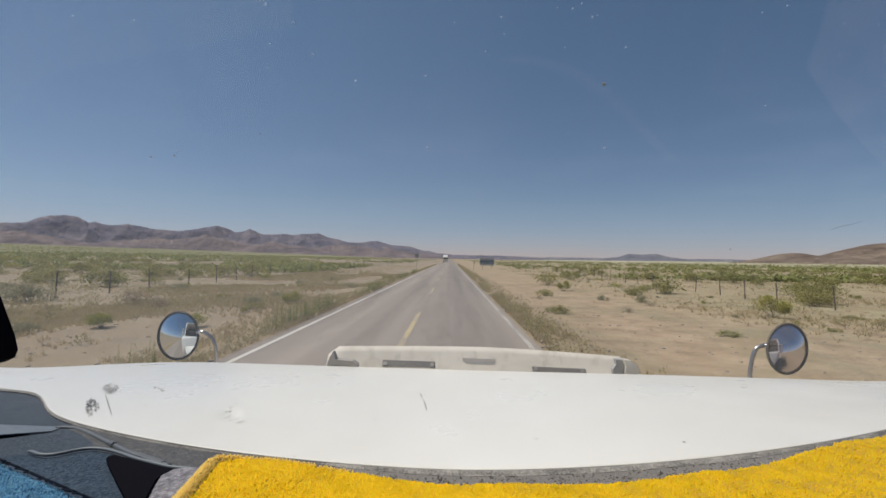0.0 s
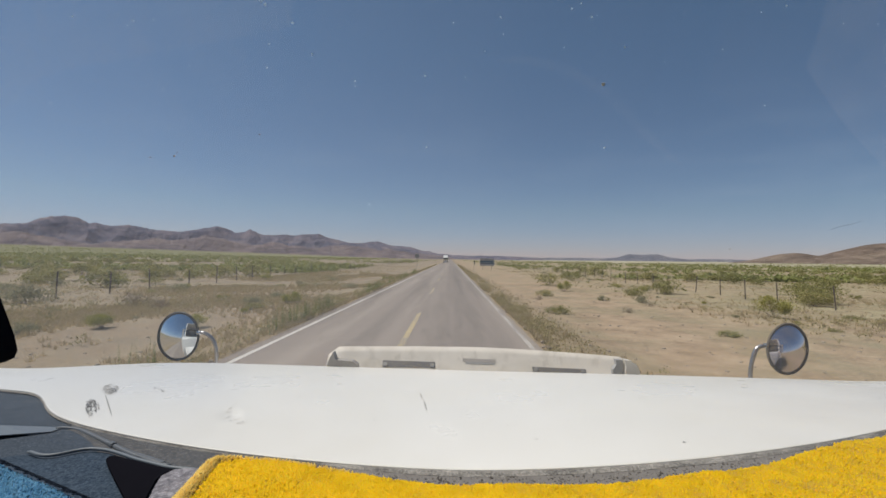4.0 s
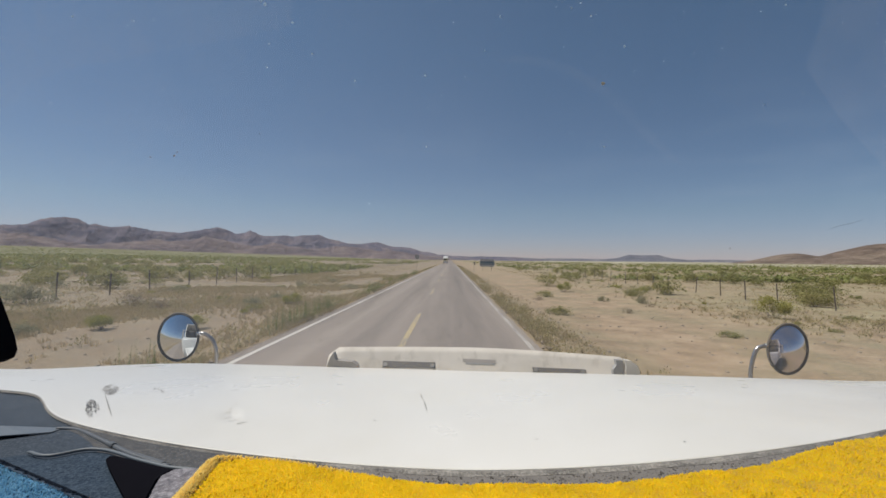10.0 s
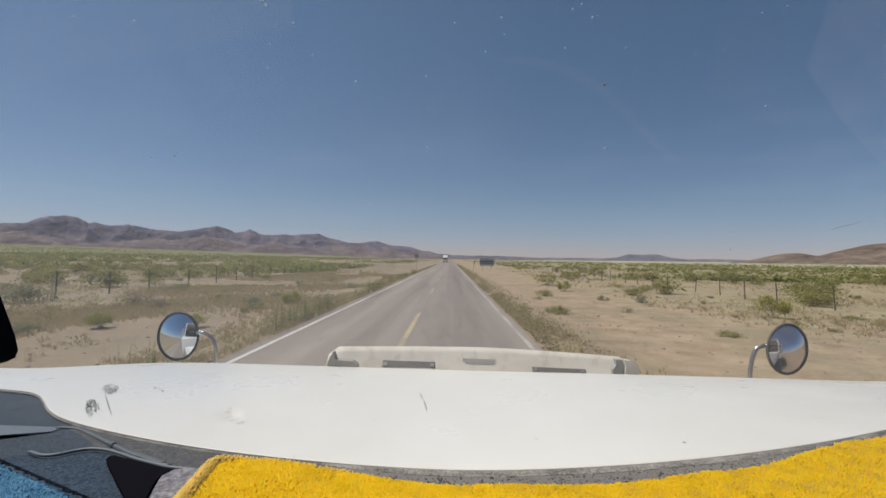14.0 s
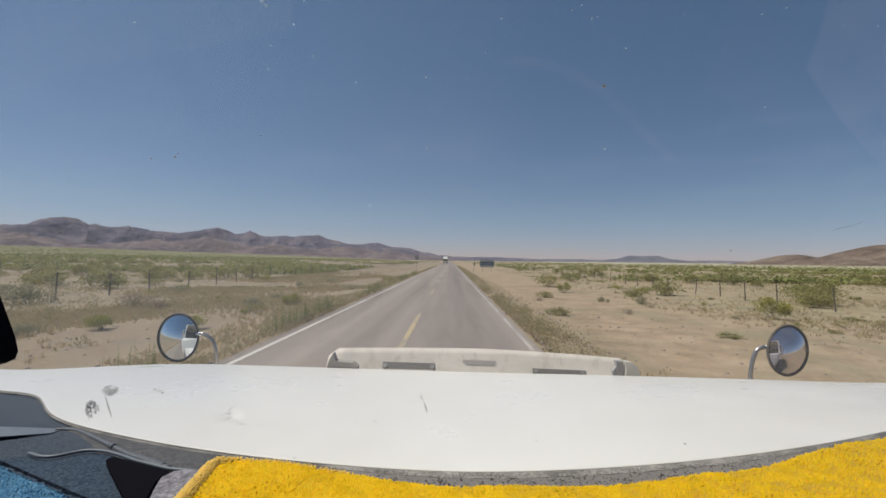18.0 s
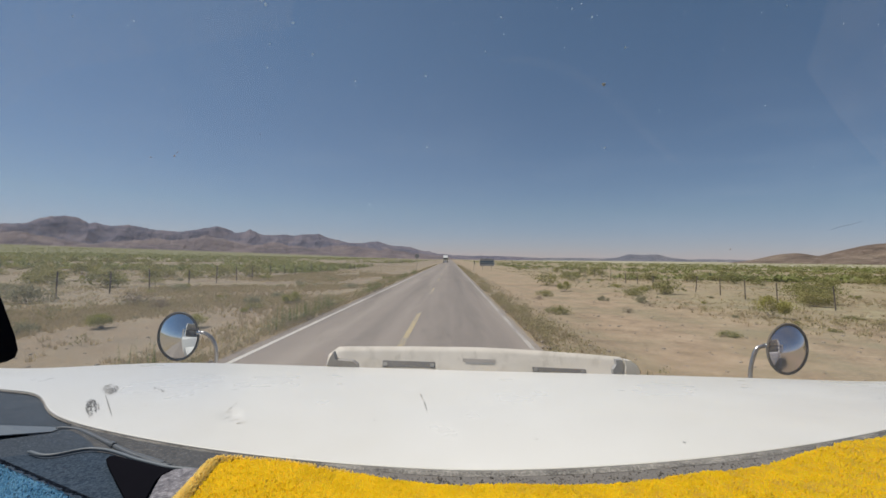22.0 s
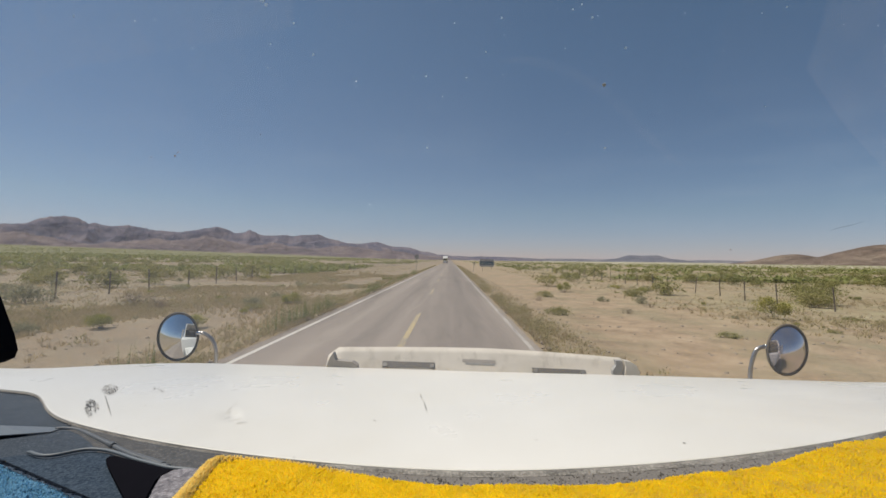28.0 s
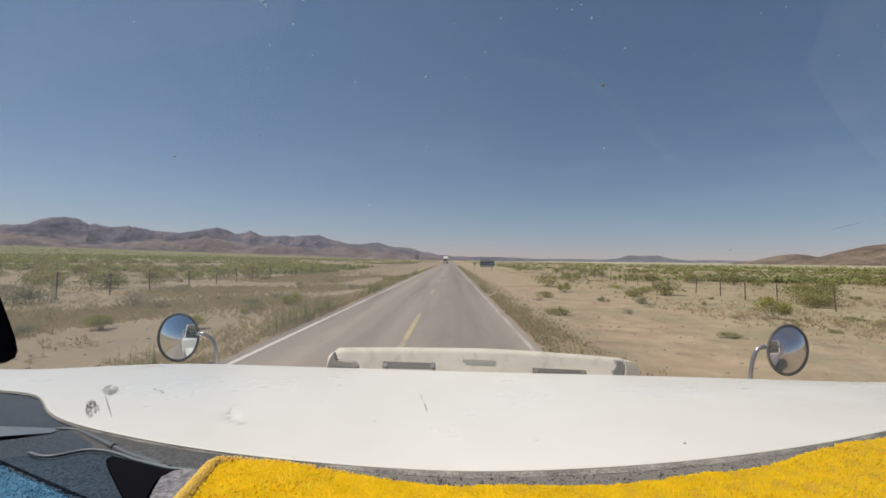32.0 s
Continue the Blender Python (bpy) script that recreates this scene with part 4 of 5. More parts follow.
# ---- bridge that was passed ----
def parapet(x, inward, label):
    root = thing("bridge_parapet", label, "bridge railing", (x, BRIDGE_Y0, 0), "parapets of the bridge")
    n = BRIDGE_Y1 - BRIDGE_Y0
    part("kerb", box(-0.25, 0.25, 0, n, -0.6, 0.22, 0.03), M["concrete"], root)
    part("rail", box(-0.14, 0.14, 0.3, n - 0.3, 0.62, 0.95, 0.03), M["concrete"], root)
    post = flat(box(-0.11, 0.11, -0.14, 0.14, 0.2, 0.64, 0.02))
    k = int(n / 2)
    for i in range(k + 1):
        part("post", post, M["concrete"], root).location = (0, 0.4 + (n - 0.8) * i / k, 0)
    for y0, d in ((0, -1), (n, 1)):
        bm2 = prism([(-0.14, y0, -0.5), (0.14, y0, -0.5), (0.14, y0, 0.95), (-0.14, y0, 0.95)], (-0.5 * inward, 1.6 * d, 0))
        part("end_wall", bm2, M["concrete"], root)
    return root


parapet(-5.15, 1, "pale concrete bridge railing with square posts")
parapet(2.87, -1, "pale concrete bridge railing with square posts")
deck = part("bridge_deck", box(-5.4, 3.12, BRIDGE_Y0, BRIDGE_Y1, -0.75, -0.06), M["concrete"])
tagged(deck, "concrete bridge deck under the asphalt", "bridge", kind="structure")


# ---- road signs ahead ----
def letters(text, x, y, z, size, mat, parent):
    cu = bpy.data.curves.new("letters", "FONT")
    cu.body, cu.size, cu.align_x, cu.extrude = text, size, "CENTER", 0.002
    tmp = new("letters", cu)
    me2 = bpy.data.meshes.new_from_object(tmp.evaluated_get(bpy.context.evaluated_depsgraph_get()))
    bpy.data.objects.remove(tmp)
    me2.materials.clear()
    ob = part("lettering", me2, M[mat], parent)
    ob.matrix_basis = pose(x, y, z, 90, 0, 0)
    return ob


sign = thing("road_sign", "weathered dark blue and grey information board on two posts", "road sign", (8.0, 94, ground_z(8.0, 94)))
part("board", box(-1.55, 1.55, -0.02, 0.02, 1.0, 2.6, 0.008), M["sign_grey"], sign)
part("blue_band", box(-1.55, 1.55, -0.026, -0.021, 1.42, 2.14), M["sign_blue"], sign, "dark blue band")
for x in (-0.95, 0.95):
    part("post", box(x - 0.04, x + 0.04, 0.024, 0.1, -0.4, 2.65, 0.006), M["steel"], sign)
letters("CONSERVACIÓN PERIÓDICA", 0, -0.03, 1.66, 0.2, "sign_white", sign).scale = (1.2, 1, 1)
letters("EN 11.5 KM DE ESTA CARRETERA", 0, -0.025, 1.16, 0.19, "sign_white", sign).scale = (0.98, 1, 1)
for x0, x1 in ((-0.4, 0.18), (0.45, 0.7)):
    part("print_bar", box(x0, x1, -0.026, -0.021, 2.3, 2.42), M["slot"], sign)
small = thing("post_sign", "grey square sign on a tall thin post seen from behind", "road sign", (-6.0, 76, ground_z(-6.0, 76)))
part("post", box(-0.03, 0.03, -0.03, 0.03, -0.4, 3.0, 0.005), M["steel"], small)
part("plate", box(-0.36, 0.36, 0.034, 0.05, 2.25, 2.97, 0.006), M["steel"], small)
marker = thing("marker_post", "slim leaning post with a small dark plate", "marker post", (4.6, 85, ground_z(4.6, 85)))
part("post", tube([(0, 0, -0.3), (0.05, 0, 1.0), (0.11, 0, 2.1)], 0.035, 8), M["steel"], marker)
part("plate", box(0.0, 0.22, -0.06, -0.04, 1.35, 2.0, 0.01), M["slot"], marker)


# ---- truck coming the other way ----
def lorry(at):
    root = thing("semi_truck", "cream-coloured semi truck with a tall white box trailer", "truck", at)
    part("trailer_box", box(-1.28, 1.28, 3.2, 15.0, 1.1, 4.05, 0.05), M["body"], root)
    part("trailer_floor", box(-1.25, 1.25, 3.3, 15.0, 0.92, 1.09), M["slot"], root)
    part("cab", box(-1.15, 1.15, 0.9, 2.7, 0.75, 2.75, 0.12), M["cab_cream"], root)
    part("fairing", prism([(-1.1, 1.0, 2.75), (-1.1, 2.7, 2.75), (-1.1, 2.7, 4.0), (-1.1, 2.4, 3.95)], (2.2, 0, 0)), M["body"], root)
    part("bonnet", box(-0.95, 0.95, -0.9, 0.92, 0.75, 1.75, 0.15), M["cab_cream"], root)
    part("windshield", box(-1.0, 1.0, 0.87, 0.9, 1.85, 2.6, 0.01), M["dark_glass"], root)
    part("grille", box(-0.55, 0.55, -0.93, -0.9, 0.85, 1.6, 0.01), M["chrome"], root)
    part("bumper", box(-1.2, 1.2, -1.1, -0.9, 0.4, 0.78, 0.04), M["chrome"], root)
    for x in (-0.8, 0.8):
        part("headlight", box(x - 0.17, x + 0.17, -0.94, -0.89, 0.95, 1.2, 0.02), M["sign_white"], root)
        part("side_mirror", box(x * 1.62 - 0.1, x * 1.62 + 0.1, 0.8, 0.95, 1.75, 2.4, 0.02), M["black"], root)
        part("mirror_arm", tube([(x * 1.4, 0.95, 2.1), (x * 1.62, 0.92, 2.1)], 0.02, 6), M["black"], root)
        part("fender", box(x * 1.25 - 0.2, x * 1.25 + 0.2, -0.75, 0.75, 0.95, 1.25, 0.1), M["cab_cream"], root)
    wheel = flat(tube([(-0.14, 0, 0), (-0.11, 0, 0), (0.11, 0, 0), (0.14, 0, 0)], [0.44, 0.5, 0.5, 0.44], 20))
    for y in (0.0, 3.9, 5.1, 12.3, 13.5):
        for x in (-1.08, 1.08):
            part("wheel", wheel, M["rubber"], root).location = (x, y, 0.5)
    part("chassis", box(-0.4, 0.4, -0.8, 5.4, 0.55, 0.9, 0.03), M["slot"], root)
    return root


lorry((-2.75, 230, road_z(-2.75)))


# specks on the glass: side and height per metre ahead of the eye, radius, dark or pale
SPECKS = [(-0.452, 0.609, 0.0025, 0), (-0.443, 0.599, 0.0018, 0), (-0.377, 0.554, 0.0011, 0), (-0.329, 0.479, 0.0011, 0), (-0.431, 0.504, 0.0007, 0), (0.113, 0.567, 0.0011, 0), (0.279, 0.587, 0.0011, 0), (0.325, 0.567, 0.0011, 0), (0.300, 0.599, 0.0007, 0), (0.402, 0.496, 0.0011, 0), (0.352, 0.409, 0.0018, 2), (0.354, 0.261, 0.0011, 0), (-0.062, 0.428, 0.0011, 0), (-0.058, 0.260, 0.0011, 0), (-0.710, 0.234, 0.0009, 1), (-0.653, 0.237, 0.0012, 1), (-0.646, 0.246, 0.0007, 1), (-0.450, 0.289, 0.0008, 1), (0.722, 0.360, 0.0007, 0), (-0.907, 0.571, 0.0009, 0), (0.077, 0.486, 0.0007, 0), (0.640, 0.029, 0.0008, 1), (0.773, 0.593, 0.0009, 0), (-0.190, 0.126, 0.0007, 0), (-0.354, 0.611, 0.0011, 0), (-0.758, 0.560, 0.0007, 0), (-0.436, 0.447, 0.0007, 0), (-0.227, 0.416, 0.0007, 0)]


# ---- the truck that carries the camera ----
S = 0.87
# the truck leans a little against the level of the plain
LEAN = pose(0, 0, 0, 90 + PITCH, ROLL, YAW) @ pose(0, 0, 0, 91.36, -0.5, 0.98).inverted()
SEAT = Matrix.Translation(EYE) @ LEAN @ Matrix.Scale(S, 4) @ Matrix.Translation(-EYE)
truck = thing("cab_truck", "white bonneted truck with dusty hood and round fender mirrors", "truck", (0.05, -1.0, 0.0))


def cab(bm2):
    """Brings a shape that is laid out round the eye to the truck's size and space."""
    mat = Matrix.Translation(-Vector(truck.location)) @ SEAT
    bmesh.ops.transform(bm2, matrix=mat, verts=bm2.verts)
    return bm2


def rear_y(x):
    if x > 0.02:
        return 0.639 + 0.27 * (x - 0.02) ** 1.71
    return 0.6422 + 0.27 * (x - 0.05) ** 2 - 0.0036 * ease((x + 0.3) / 0.32) + 0.052 * math.exp(-((x + 0.93) / 0.115) ** 2)


def dent(x, y):
    """A shallow dent in the paintwork: depth below the hood."""
    a, b = (x + 0.44) * 0.85 + (y - 0.862) * 0.52, (y - 0.862) * 0.85 - (x + 0.44) * 0.52
    w = 0.015 + 0.09 * max(0.0, 0.045 - b) * (b > -0.05)
    pit = math.exp(-(a / w) ** 2 - (b / 0.035) ** 2)
    return 0.0042 * pit - 0.0012 * math.exp(-((a - 0.022) / 0.008) ** 2 - ((b + 0.012) / 0.03) ** 2)


def front_y(x):
    return 1.46 - 0.065 * x - 0.45 * max(0.0, -0.8 - x) ** 2


def hood_point(x, v):
    y0, y1 = rear_y(x), front_y(x)
    side = 0.10 * ease((abs(x - 0.0) - 1.42) / 0.12)
    if v < 0:
        return Vector((x, y0 + 0.001 * v, 1.76 + 0.0012 * v - side))
    if v <= 1:
        y = y0 + (y1 - y0) * v
        return Vector((x, y, 1.76 - dent(x, y) - 0.02 * v - 0.045 * v * v + 0.004 * v * ease(x / 0.8) - side - 0.24 * v * max(0.0, -1.1 - x) ** 1.5))
    w = v - 1
    return Vector((x, y1 + 0.05 * math.sin(min(w, 1) * math.pi / 2) + 0.06 * max(0, w - 1), 1.695 + 0.004 * ease(x / 0.8) - 0.05 * (1 - math.cos(min(w, 1) * math.pi / 2)) - 0.5 * max(0, w - 1) - side - 0.24 * max(0.0, -1.1 - x) ** 1.5))


def on_hood(x, y, lift=0.0):
    y0, y1 = rear_y(x), front_y(x)
    p = hood_point(x, (y - y0) / (y1 - y0))
    p.z += lift
    return p


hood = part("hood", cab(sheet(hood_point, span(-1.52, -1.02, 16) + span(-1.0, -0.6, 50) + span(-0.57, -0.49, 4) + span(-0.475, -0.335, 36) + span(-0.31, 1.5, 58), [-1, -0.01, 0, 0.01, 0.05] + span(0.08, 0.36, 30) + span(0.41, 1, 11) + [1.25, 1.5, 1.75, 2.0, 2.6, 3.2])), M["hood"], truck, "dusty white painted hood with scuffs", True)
thicken(hood, 0.0015)
# scuffs and dents on the paint
srand = random.Random(31)


def scuff(x, y, w, l, n, turn=0.0, mat="scratch", fat=1.0):
    """A patch of small marks lying on the paint."""
    bm2 = bmesh.new()
    for _ in range(n):
        a, b = srand.uniform(-0.5, 0.5) * w, srand.uniform(-0.5, 0.5) * l
        if (a / w) ** 2 + (b / l) ** 2 > 0.25:
            continue
        cx, cy = x + a * math.cos(turn) - b * math.sin(turn), y + a * math.sin(turn) + b * math.cos(turn)
        r1, r2, t = fat * srand.uniform(0.0006, 0.0019), fat * srand.uniform(0.001, 0.006), turn + srand.uniform(-0.5, 0.5)
        ring = []
        for k in range(7):
            q = k / 7 * 6.283
            ex, ey = math.cos(q) * r1 * srand.uniform(0.6, 1.2), math.sin(q) * r2 * srand.uniform(0.6, 1.2)
            ring.append(bm2.verts.new(on_hood(cx + ex * math.cos(t) - ey * math.sin(t), cy + ex * math.sin(t) + ey * math.cos(t), 0.0007 + 0.0003 * srand.random())))
        bm2.faces.new(ring)
    if len(bm2.faces):
        part("scuff", cab(bm2), M[mat], hood)


scuff(-0.811, 1.018, 0.031, 0.115, 240, 0.67, "smudge", 0.8)
scuff(-0.796, 1.004, 0.016, 0.06, 70, 0.67, "scratch", 0.8)
for r, y, w, l, n in ((0.856, 0.905, 0.005, 0.11, 90), (0.846, 0.932, 0.014, 0.075, 170), (0.847, 0.900, 0.004, 0.12, 90), (0.837, 0.915, 0.004, 0.10, 70), (0.830, 0.918, 0.003, 0.07, 40), (0.852, 0.875, 0.002, 0.07, 24)):
    scuff((0.005 - r) * (y - 0.028), y - 0.028, w, l, n, 0.72, "scratch" if n > 50 else "smudge", 0.6)
scuff(-0.721, 0.900, 0.0018, 0.185, 280, 0.74, "smudge", 0.45)
scuff(-0.695, 1.027, 0.007, 0.035, 10, 0.9)
scuff(-0.722, 1.043, 0.006, 0.012, 5, 0.9)
scuff(-0.068, 1.040, 0.002, 0.06, 46, 0.16, "smudge", 0.6)
scuff(-0.0535, 0.958, 0.002, 0.085, 60, 0.14, "smudge", 0.6)
scuff(-0.645, 0.905, 0.006, 0.012, 8, 0.7, "edge", 0.7)
scuff(0.406, 0.754, 0.005, 0.007, 10, 0, "scratch", 0.6)


# the dent's shaded edge, painted as a crescent of fine grey marks
for x, y, n, turn in ((-0.472, 0.935, 14, 0.9), (-0.468, 0.907, 16, 0.7), (-0.458, 0.885, 18, 0.3), (-0.44, 0.855, 16, -0.1), (-0.418, 0.834, 22, -0.7), (-0.395, 0.816, 34, -0.9)):
    scuff(x, y, 0.012, 0.024, n, turn, "faint", 0.7)
scuff(-0.355, 0.812, 0.008, 0.012, 12, 0.5, "faint", 0.6)
for k in range(150):
    scuff(srand.uniform(-0.9, 1.2), srand.uniform(0.8, 1.35), 0.004, 0.004, 2, 0, ("smudge", "edge", "edge")[k % 3], srand.uniform(0.4, 0.7))

# bug deflector across the nose
PL, PR = -0.455, 0.672


def shield(x, v):
    t = (x - PL) / (PR - PL)
    top = 1.734 - 0.004 * ((x + 0.05) / 0.5) ** 2 - 0.045 * max(0.0, x - 0.1) ** 1.3
    top -= 0.03 * (ease((0.035 - t) / 0.035) + ease((t - 0.965) / 0.035))
    low = 1.56
    z = low + (top - low) * v
    return Vector((x, 1.64 - 0.04 * (x - 0.1) ** 2 - 0.13 * (1 - v), z))


deflector = part("bug_deflector", cab(sheet(shield, span(PL, PR, 60), span(0, 1, 10))), M["deflector"], truck, "dusty cream-white plastic wind deflector", True)
thicken(deflector, 0.008)
lip = part("rim", cab(tube([shield(x, 1.0) + Vector((0, 0.002, 0)) for x in span(PL, PR, 60)], 0.004, 6)), M["hood"], deflector)


def on_shield(x, z):
    """The point of the deflector at that side and height above the eye's ray at 1.62 m."""
    v = 0.5
    for _ in range(8):
        p = shield(x, v)
        want = EYE.z + (z - EYE.z) * p.y / 1.62
        v += (want - p.z) / 0.18
    return shield(x, v) + Vector((0, -0.003, 0.002))


def slot_on(x0, x1, z0, z1, mat, name, depth=0.006):
    bm2 = bmesh.new()
    n = 8
    xs2 = span(x0, x1, n)
    for a, b in zip(xs2, xs2[1:]):
        fa, fb = (a - x0) / (x1 - x0), (b - x0) / (x1 - x0)
        prism([on_shield(a, z0[0] + (z0[1] - z0[0]) * fa), on_shield(b, z0[0] + (z0[1] - z0[0]) * fb),
               on_shield(b, z1[0] + (z1[1] - z1[0]) * fb), on_shield(a, z1[0] + (z1[1] - z1[0]) * fa)], (0, -depth, depth * 0.6), bm2)
    bmesh.ops.remove_doubles(bm2, verts=bm2.verts, dist=0.0001)
    return part(name, cab(bm2), M[mat], deflector)


slot_on(-0.248, -0.054, (1.661, 1.659), (1.685, 1.681), "slot", "slot")
slot_on(0.303, 0.497, (1.650, 1.648), (1.668, 1.662), "slot", "slot")
slot_on(0.058, 0.166, (1.677, 1.674), (1.683, 1.680), "smudge", "badge")
slot_on(0.045, 0.172, (1.7275, 1.7255), (1.7305, 1.7285), "stain", "seam", 0.001)
slot_on(0.048, 0.171, (1.684, 1.681), (1.696, 1.693), "stain", "badge")
for x, z, w, h in ((0.083, 1.703, 0.007, 0.018), (0.108, 1.699, 0.012, 0.012), (0.131, 1.704, 0.006, 0.012), (0.39, 1.684, 0.01, 0.008), (0.43, 1.682, 0.012, 0.008)):
    slot_on(x, x + w, (z, z), (z + h, z + h), "edge" if x > 0.2 else "stain", "stain", 0.001)
for x, z in ((-0.238, 1.67), (-0.064, 1.668), (0.315, 1.657), (0.485, 1.653)):
    p = on_shield(x, z)
    bm2 = tube([p + Vector((0, -0.005, 0.003)), p + Vector((0, -0.009, 0.006))], 0.008, 10)
    part("screw", cab(bm2), M["steel"], deflector)
part("end_fold", cab(prism([(-0.436, 1.50, 1.66), (-0.32, 1.50, 1.66), (-0.323, 1.50, 1.698), (-0.34, 1.50, 1.711), (-0.371, 1.50, 1.713), (-0.399, 1.50, 1.716), (-0.409, 1.50, 1.742), (-0.421, 1.50, 1.722), (-0.43, 1.50, 1.698)], (0, 0.03, 0))), M["stain"], deflector, "grey folded end")
part("end_fold", cab(prism([(0.57, 1.50, 1.65), (0.594, 1.50, 1.65), (0.602, 1.50, 1.708), (0.598, 1.50, 1.727), (0.574, 1.50, 1.729), (0.577, 1.50, 1.711), (0.565, 1.50, 1.695)], (0, 0.02, 0))), M["smudge"], deflector, "grey folded end")
part("end_tip", cab(prism([(0.598, 1.49, 1.64), (0.648, 1.49, 1.64), (0.653, 1.49, 1.695), (0.643, 1.49, 1.714), (0.624, 1.49, 1.727), (0.602, 1.49, 1.73), (0.606, 1.49, 1.708)], (0, 0.03, 0))), M["deflector"], deflector)


# round mirrors on curved chrome arms
def fender_mirror(centre, radius, base, arm, aim, foot, label, dome, lean, narrow, tall, rim_mat, glass_mat):
    """A convex mirror: it throws what comes from the eye towards aim."""
    far = 1.25
    centre, base, *arm = [EYE + (Vector(p) - EYE) * far for p in (centre, base, *arm)]
    radius *= far
    base.z -= 0.05
    c = Vector(centre)
    into = (EYE - c).normalized()
    axis = (into + Vector(aim).normalized()).normalized()
    turn = Matrix.Translation(c) @ axis.to_track_quat("Z", "Y").to_matrix().to_4x4() @ pose(0, 0, 0, 0, 0, lean) @ Matrix.Diagonal((narrow, tall, 1, 1)) @ pose(0, 0, 0, 0, 0, -lean)
    bowl, rim, glass = bmesh.new(), bmesh.new(), bmesh.new()
    n = 40
    ring = [Vector((math.cos(k / n * 6.2832) * radius, math.sin(k / n * 6.2832) * radius, 0)) for k in range(n)]
    tube(ring, radius * 0.055, 8, rim, True)

    def cap(u, v, depth, r):
        return Vector((math.cos(u) * r * v, math.sin(u) * r * v, depth * (1 - v * v)))
    sheet(lambda u, v: cap(u, v, radius * dome, radius * 0.985), span(0, 6.2832, n + 1), span(0.0, 1, 10), glass)
    sheet(lambda u, v: cap(u, v, -radius * 0.42, radius), span(0, 6.2832, n + 1), span(0.0, 1, 8), bowl)
    for bm2 in (bowl, rim, glass):
        bmesh.ops.remove_doubles(bm2, verts=bm2.verts, dist=1e-5)
        bmesh.ops.transform(bm2, matrix=turn, verts=bm2.verts)
    shell = part("fender_mirror", cab(bowl), M["rubber"], truck, label, True)
    g = part("mirror_glass", cab(glass), M[glass_mat], shell, "convex silvered glass", True)
    part("rim", cab(rim), M[rim_mat], shell, "", True)
    hub = c - axis * radius * 0.4
    part("arm", cab(tube(curve_points([base, *arm, hub], 8), 0.0095, 10)), M["dull_chrome"], shell, "curved dusty chrome tube", True)
    part("base_bolt", cab(tube([Vector(foot) - Vector((0, 0, 0.02)), Vector(foot) + Vector((0, 0, 0.003))], 0.007, 10)), M["chrome"], shell)
    part("clamp", cab(tube([Vector(arm[-1]) - Vector((0.012, 0, 0)), Vector(arm[-1]) + Vector((0.012, 0, 0))], 0.0115, 10)), M["chrome"], shell, "", True)


fender_mirror((-1.150, 1.8, 1.7366), 0.097, (-0.984, 1.80, 1.60), [(-0.985, 1.80, 1.650), (-0.989, 1.80, 1.690), (-1.003, 1.80, 1.724), (-1.028, 1.80, 1.745), (-1.058, 1.80, 1.752)], (-0.58, -1, 0.07), (-0.86, 1.47, 1.698), "round convex mirror in a black rim", 0.25, 10, 0.87, 1.01, "rubber", "mirror")
fender_mirror((1.2767, 1.65, 1.7451), 0.0905, (1.136, 1.65, 1.60), [(1.137, 1.65, 1.645), (1.141, 1.65, 1.682), (1.152, 1.65, 1.724), (1.167, 1.65, 1.748), (1.20, 1.65, 1.755)], (1.15, -1, 0.08), (0.98, 1.365, 1.70), "round convex mirror in a dusty rim", 0.34, -28, 0.86, 1.05, "dusty_rubber", "dusty_mirror")

# cowl, seal and wiper
part("cowl", cab(sheet(lambda x, v: Vector((x, rear_y(x) + 0.02 - 0.24 * v, 1.742 - 0.018 * v + 0.0125 * ease((-0.32 - x) / 0.15))), span(-1.3, 1.3, 90), span(0, 1, 8))), M["cowl"], truck, "grey-blue painted cowl below the windshield", True)
def seal_width(x):
    return 0.0045 + 0.008 * ease((x + 0.25) / 0.25) * (1 - 0.55 * ease((x - 0.45) / 0.25))


part("hood_seal", cab(sheet(lambda x, v: Vector((x, rear_y(x) + 0.0015 - seal_width(x) * v, 1.7592 - 0.0035 * v * v + 0.0012 * noise.noise((x * 60, v * 3, 1)) * v)), span(-1.3, 1.3, 320), span(0, 1, 7))), M["seal"], truck, "dusty grey rubber seal", True)


def nearer(bm2):
    """Brings a part of the wiper up to the raised cowl."""
    for v in bm2.verts:
        v.co = EYE + (v.co - EYE) * 0.962
    return bm2


wiper = part("wiper_arm", cab(nearer(tube(curve_points([(-0.751, 0.8137, 1.741), (-0.732, 0.8145, 1.741), (-0.702, 0.8075, 1.741), (-0.652, 0.781, 1.741), (-0.585, 0.743, 1.741), (-0.541, 0.718, 1.741), (-0.511, 0.703, 1.741), (-0.476, 0.686, 1.741), (-0.438, 0.671, 1.741)], 6), [0.0026 + 0.0018 * min(1.0, k / 24) for k in range(49)], 8))), M["wiper"], truck, "grey wiper arm", True)
part("blade", cab(nearer(prism([(-0.975, 0.828, 1.7385), (-0.751, 0.8192, 1.7385), (-0.742, 0.812, 1.7385), (-0.747, 0.7977, 1.7385), (-0.91, 0.755, 1.7385)], (0, 0, 0.002)))), M["blade"], wiper, "pale grey wiper blade")
part("pivot", cab(nearer(tube([(-0.512, 0.704, 1.742), (-0.475, 0.687, 1.741), (-0.452, 0.677, 1.740)], [0.0045, 0.0062, 0.0062], 10))), M["wiper"], wiper)
part("cap", cab(nearer(tube([(-0.590, 0.745, 1.743), (-0.580, 0.739, 1.743)], 0.005, 10))), M["wiper"], wiper)
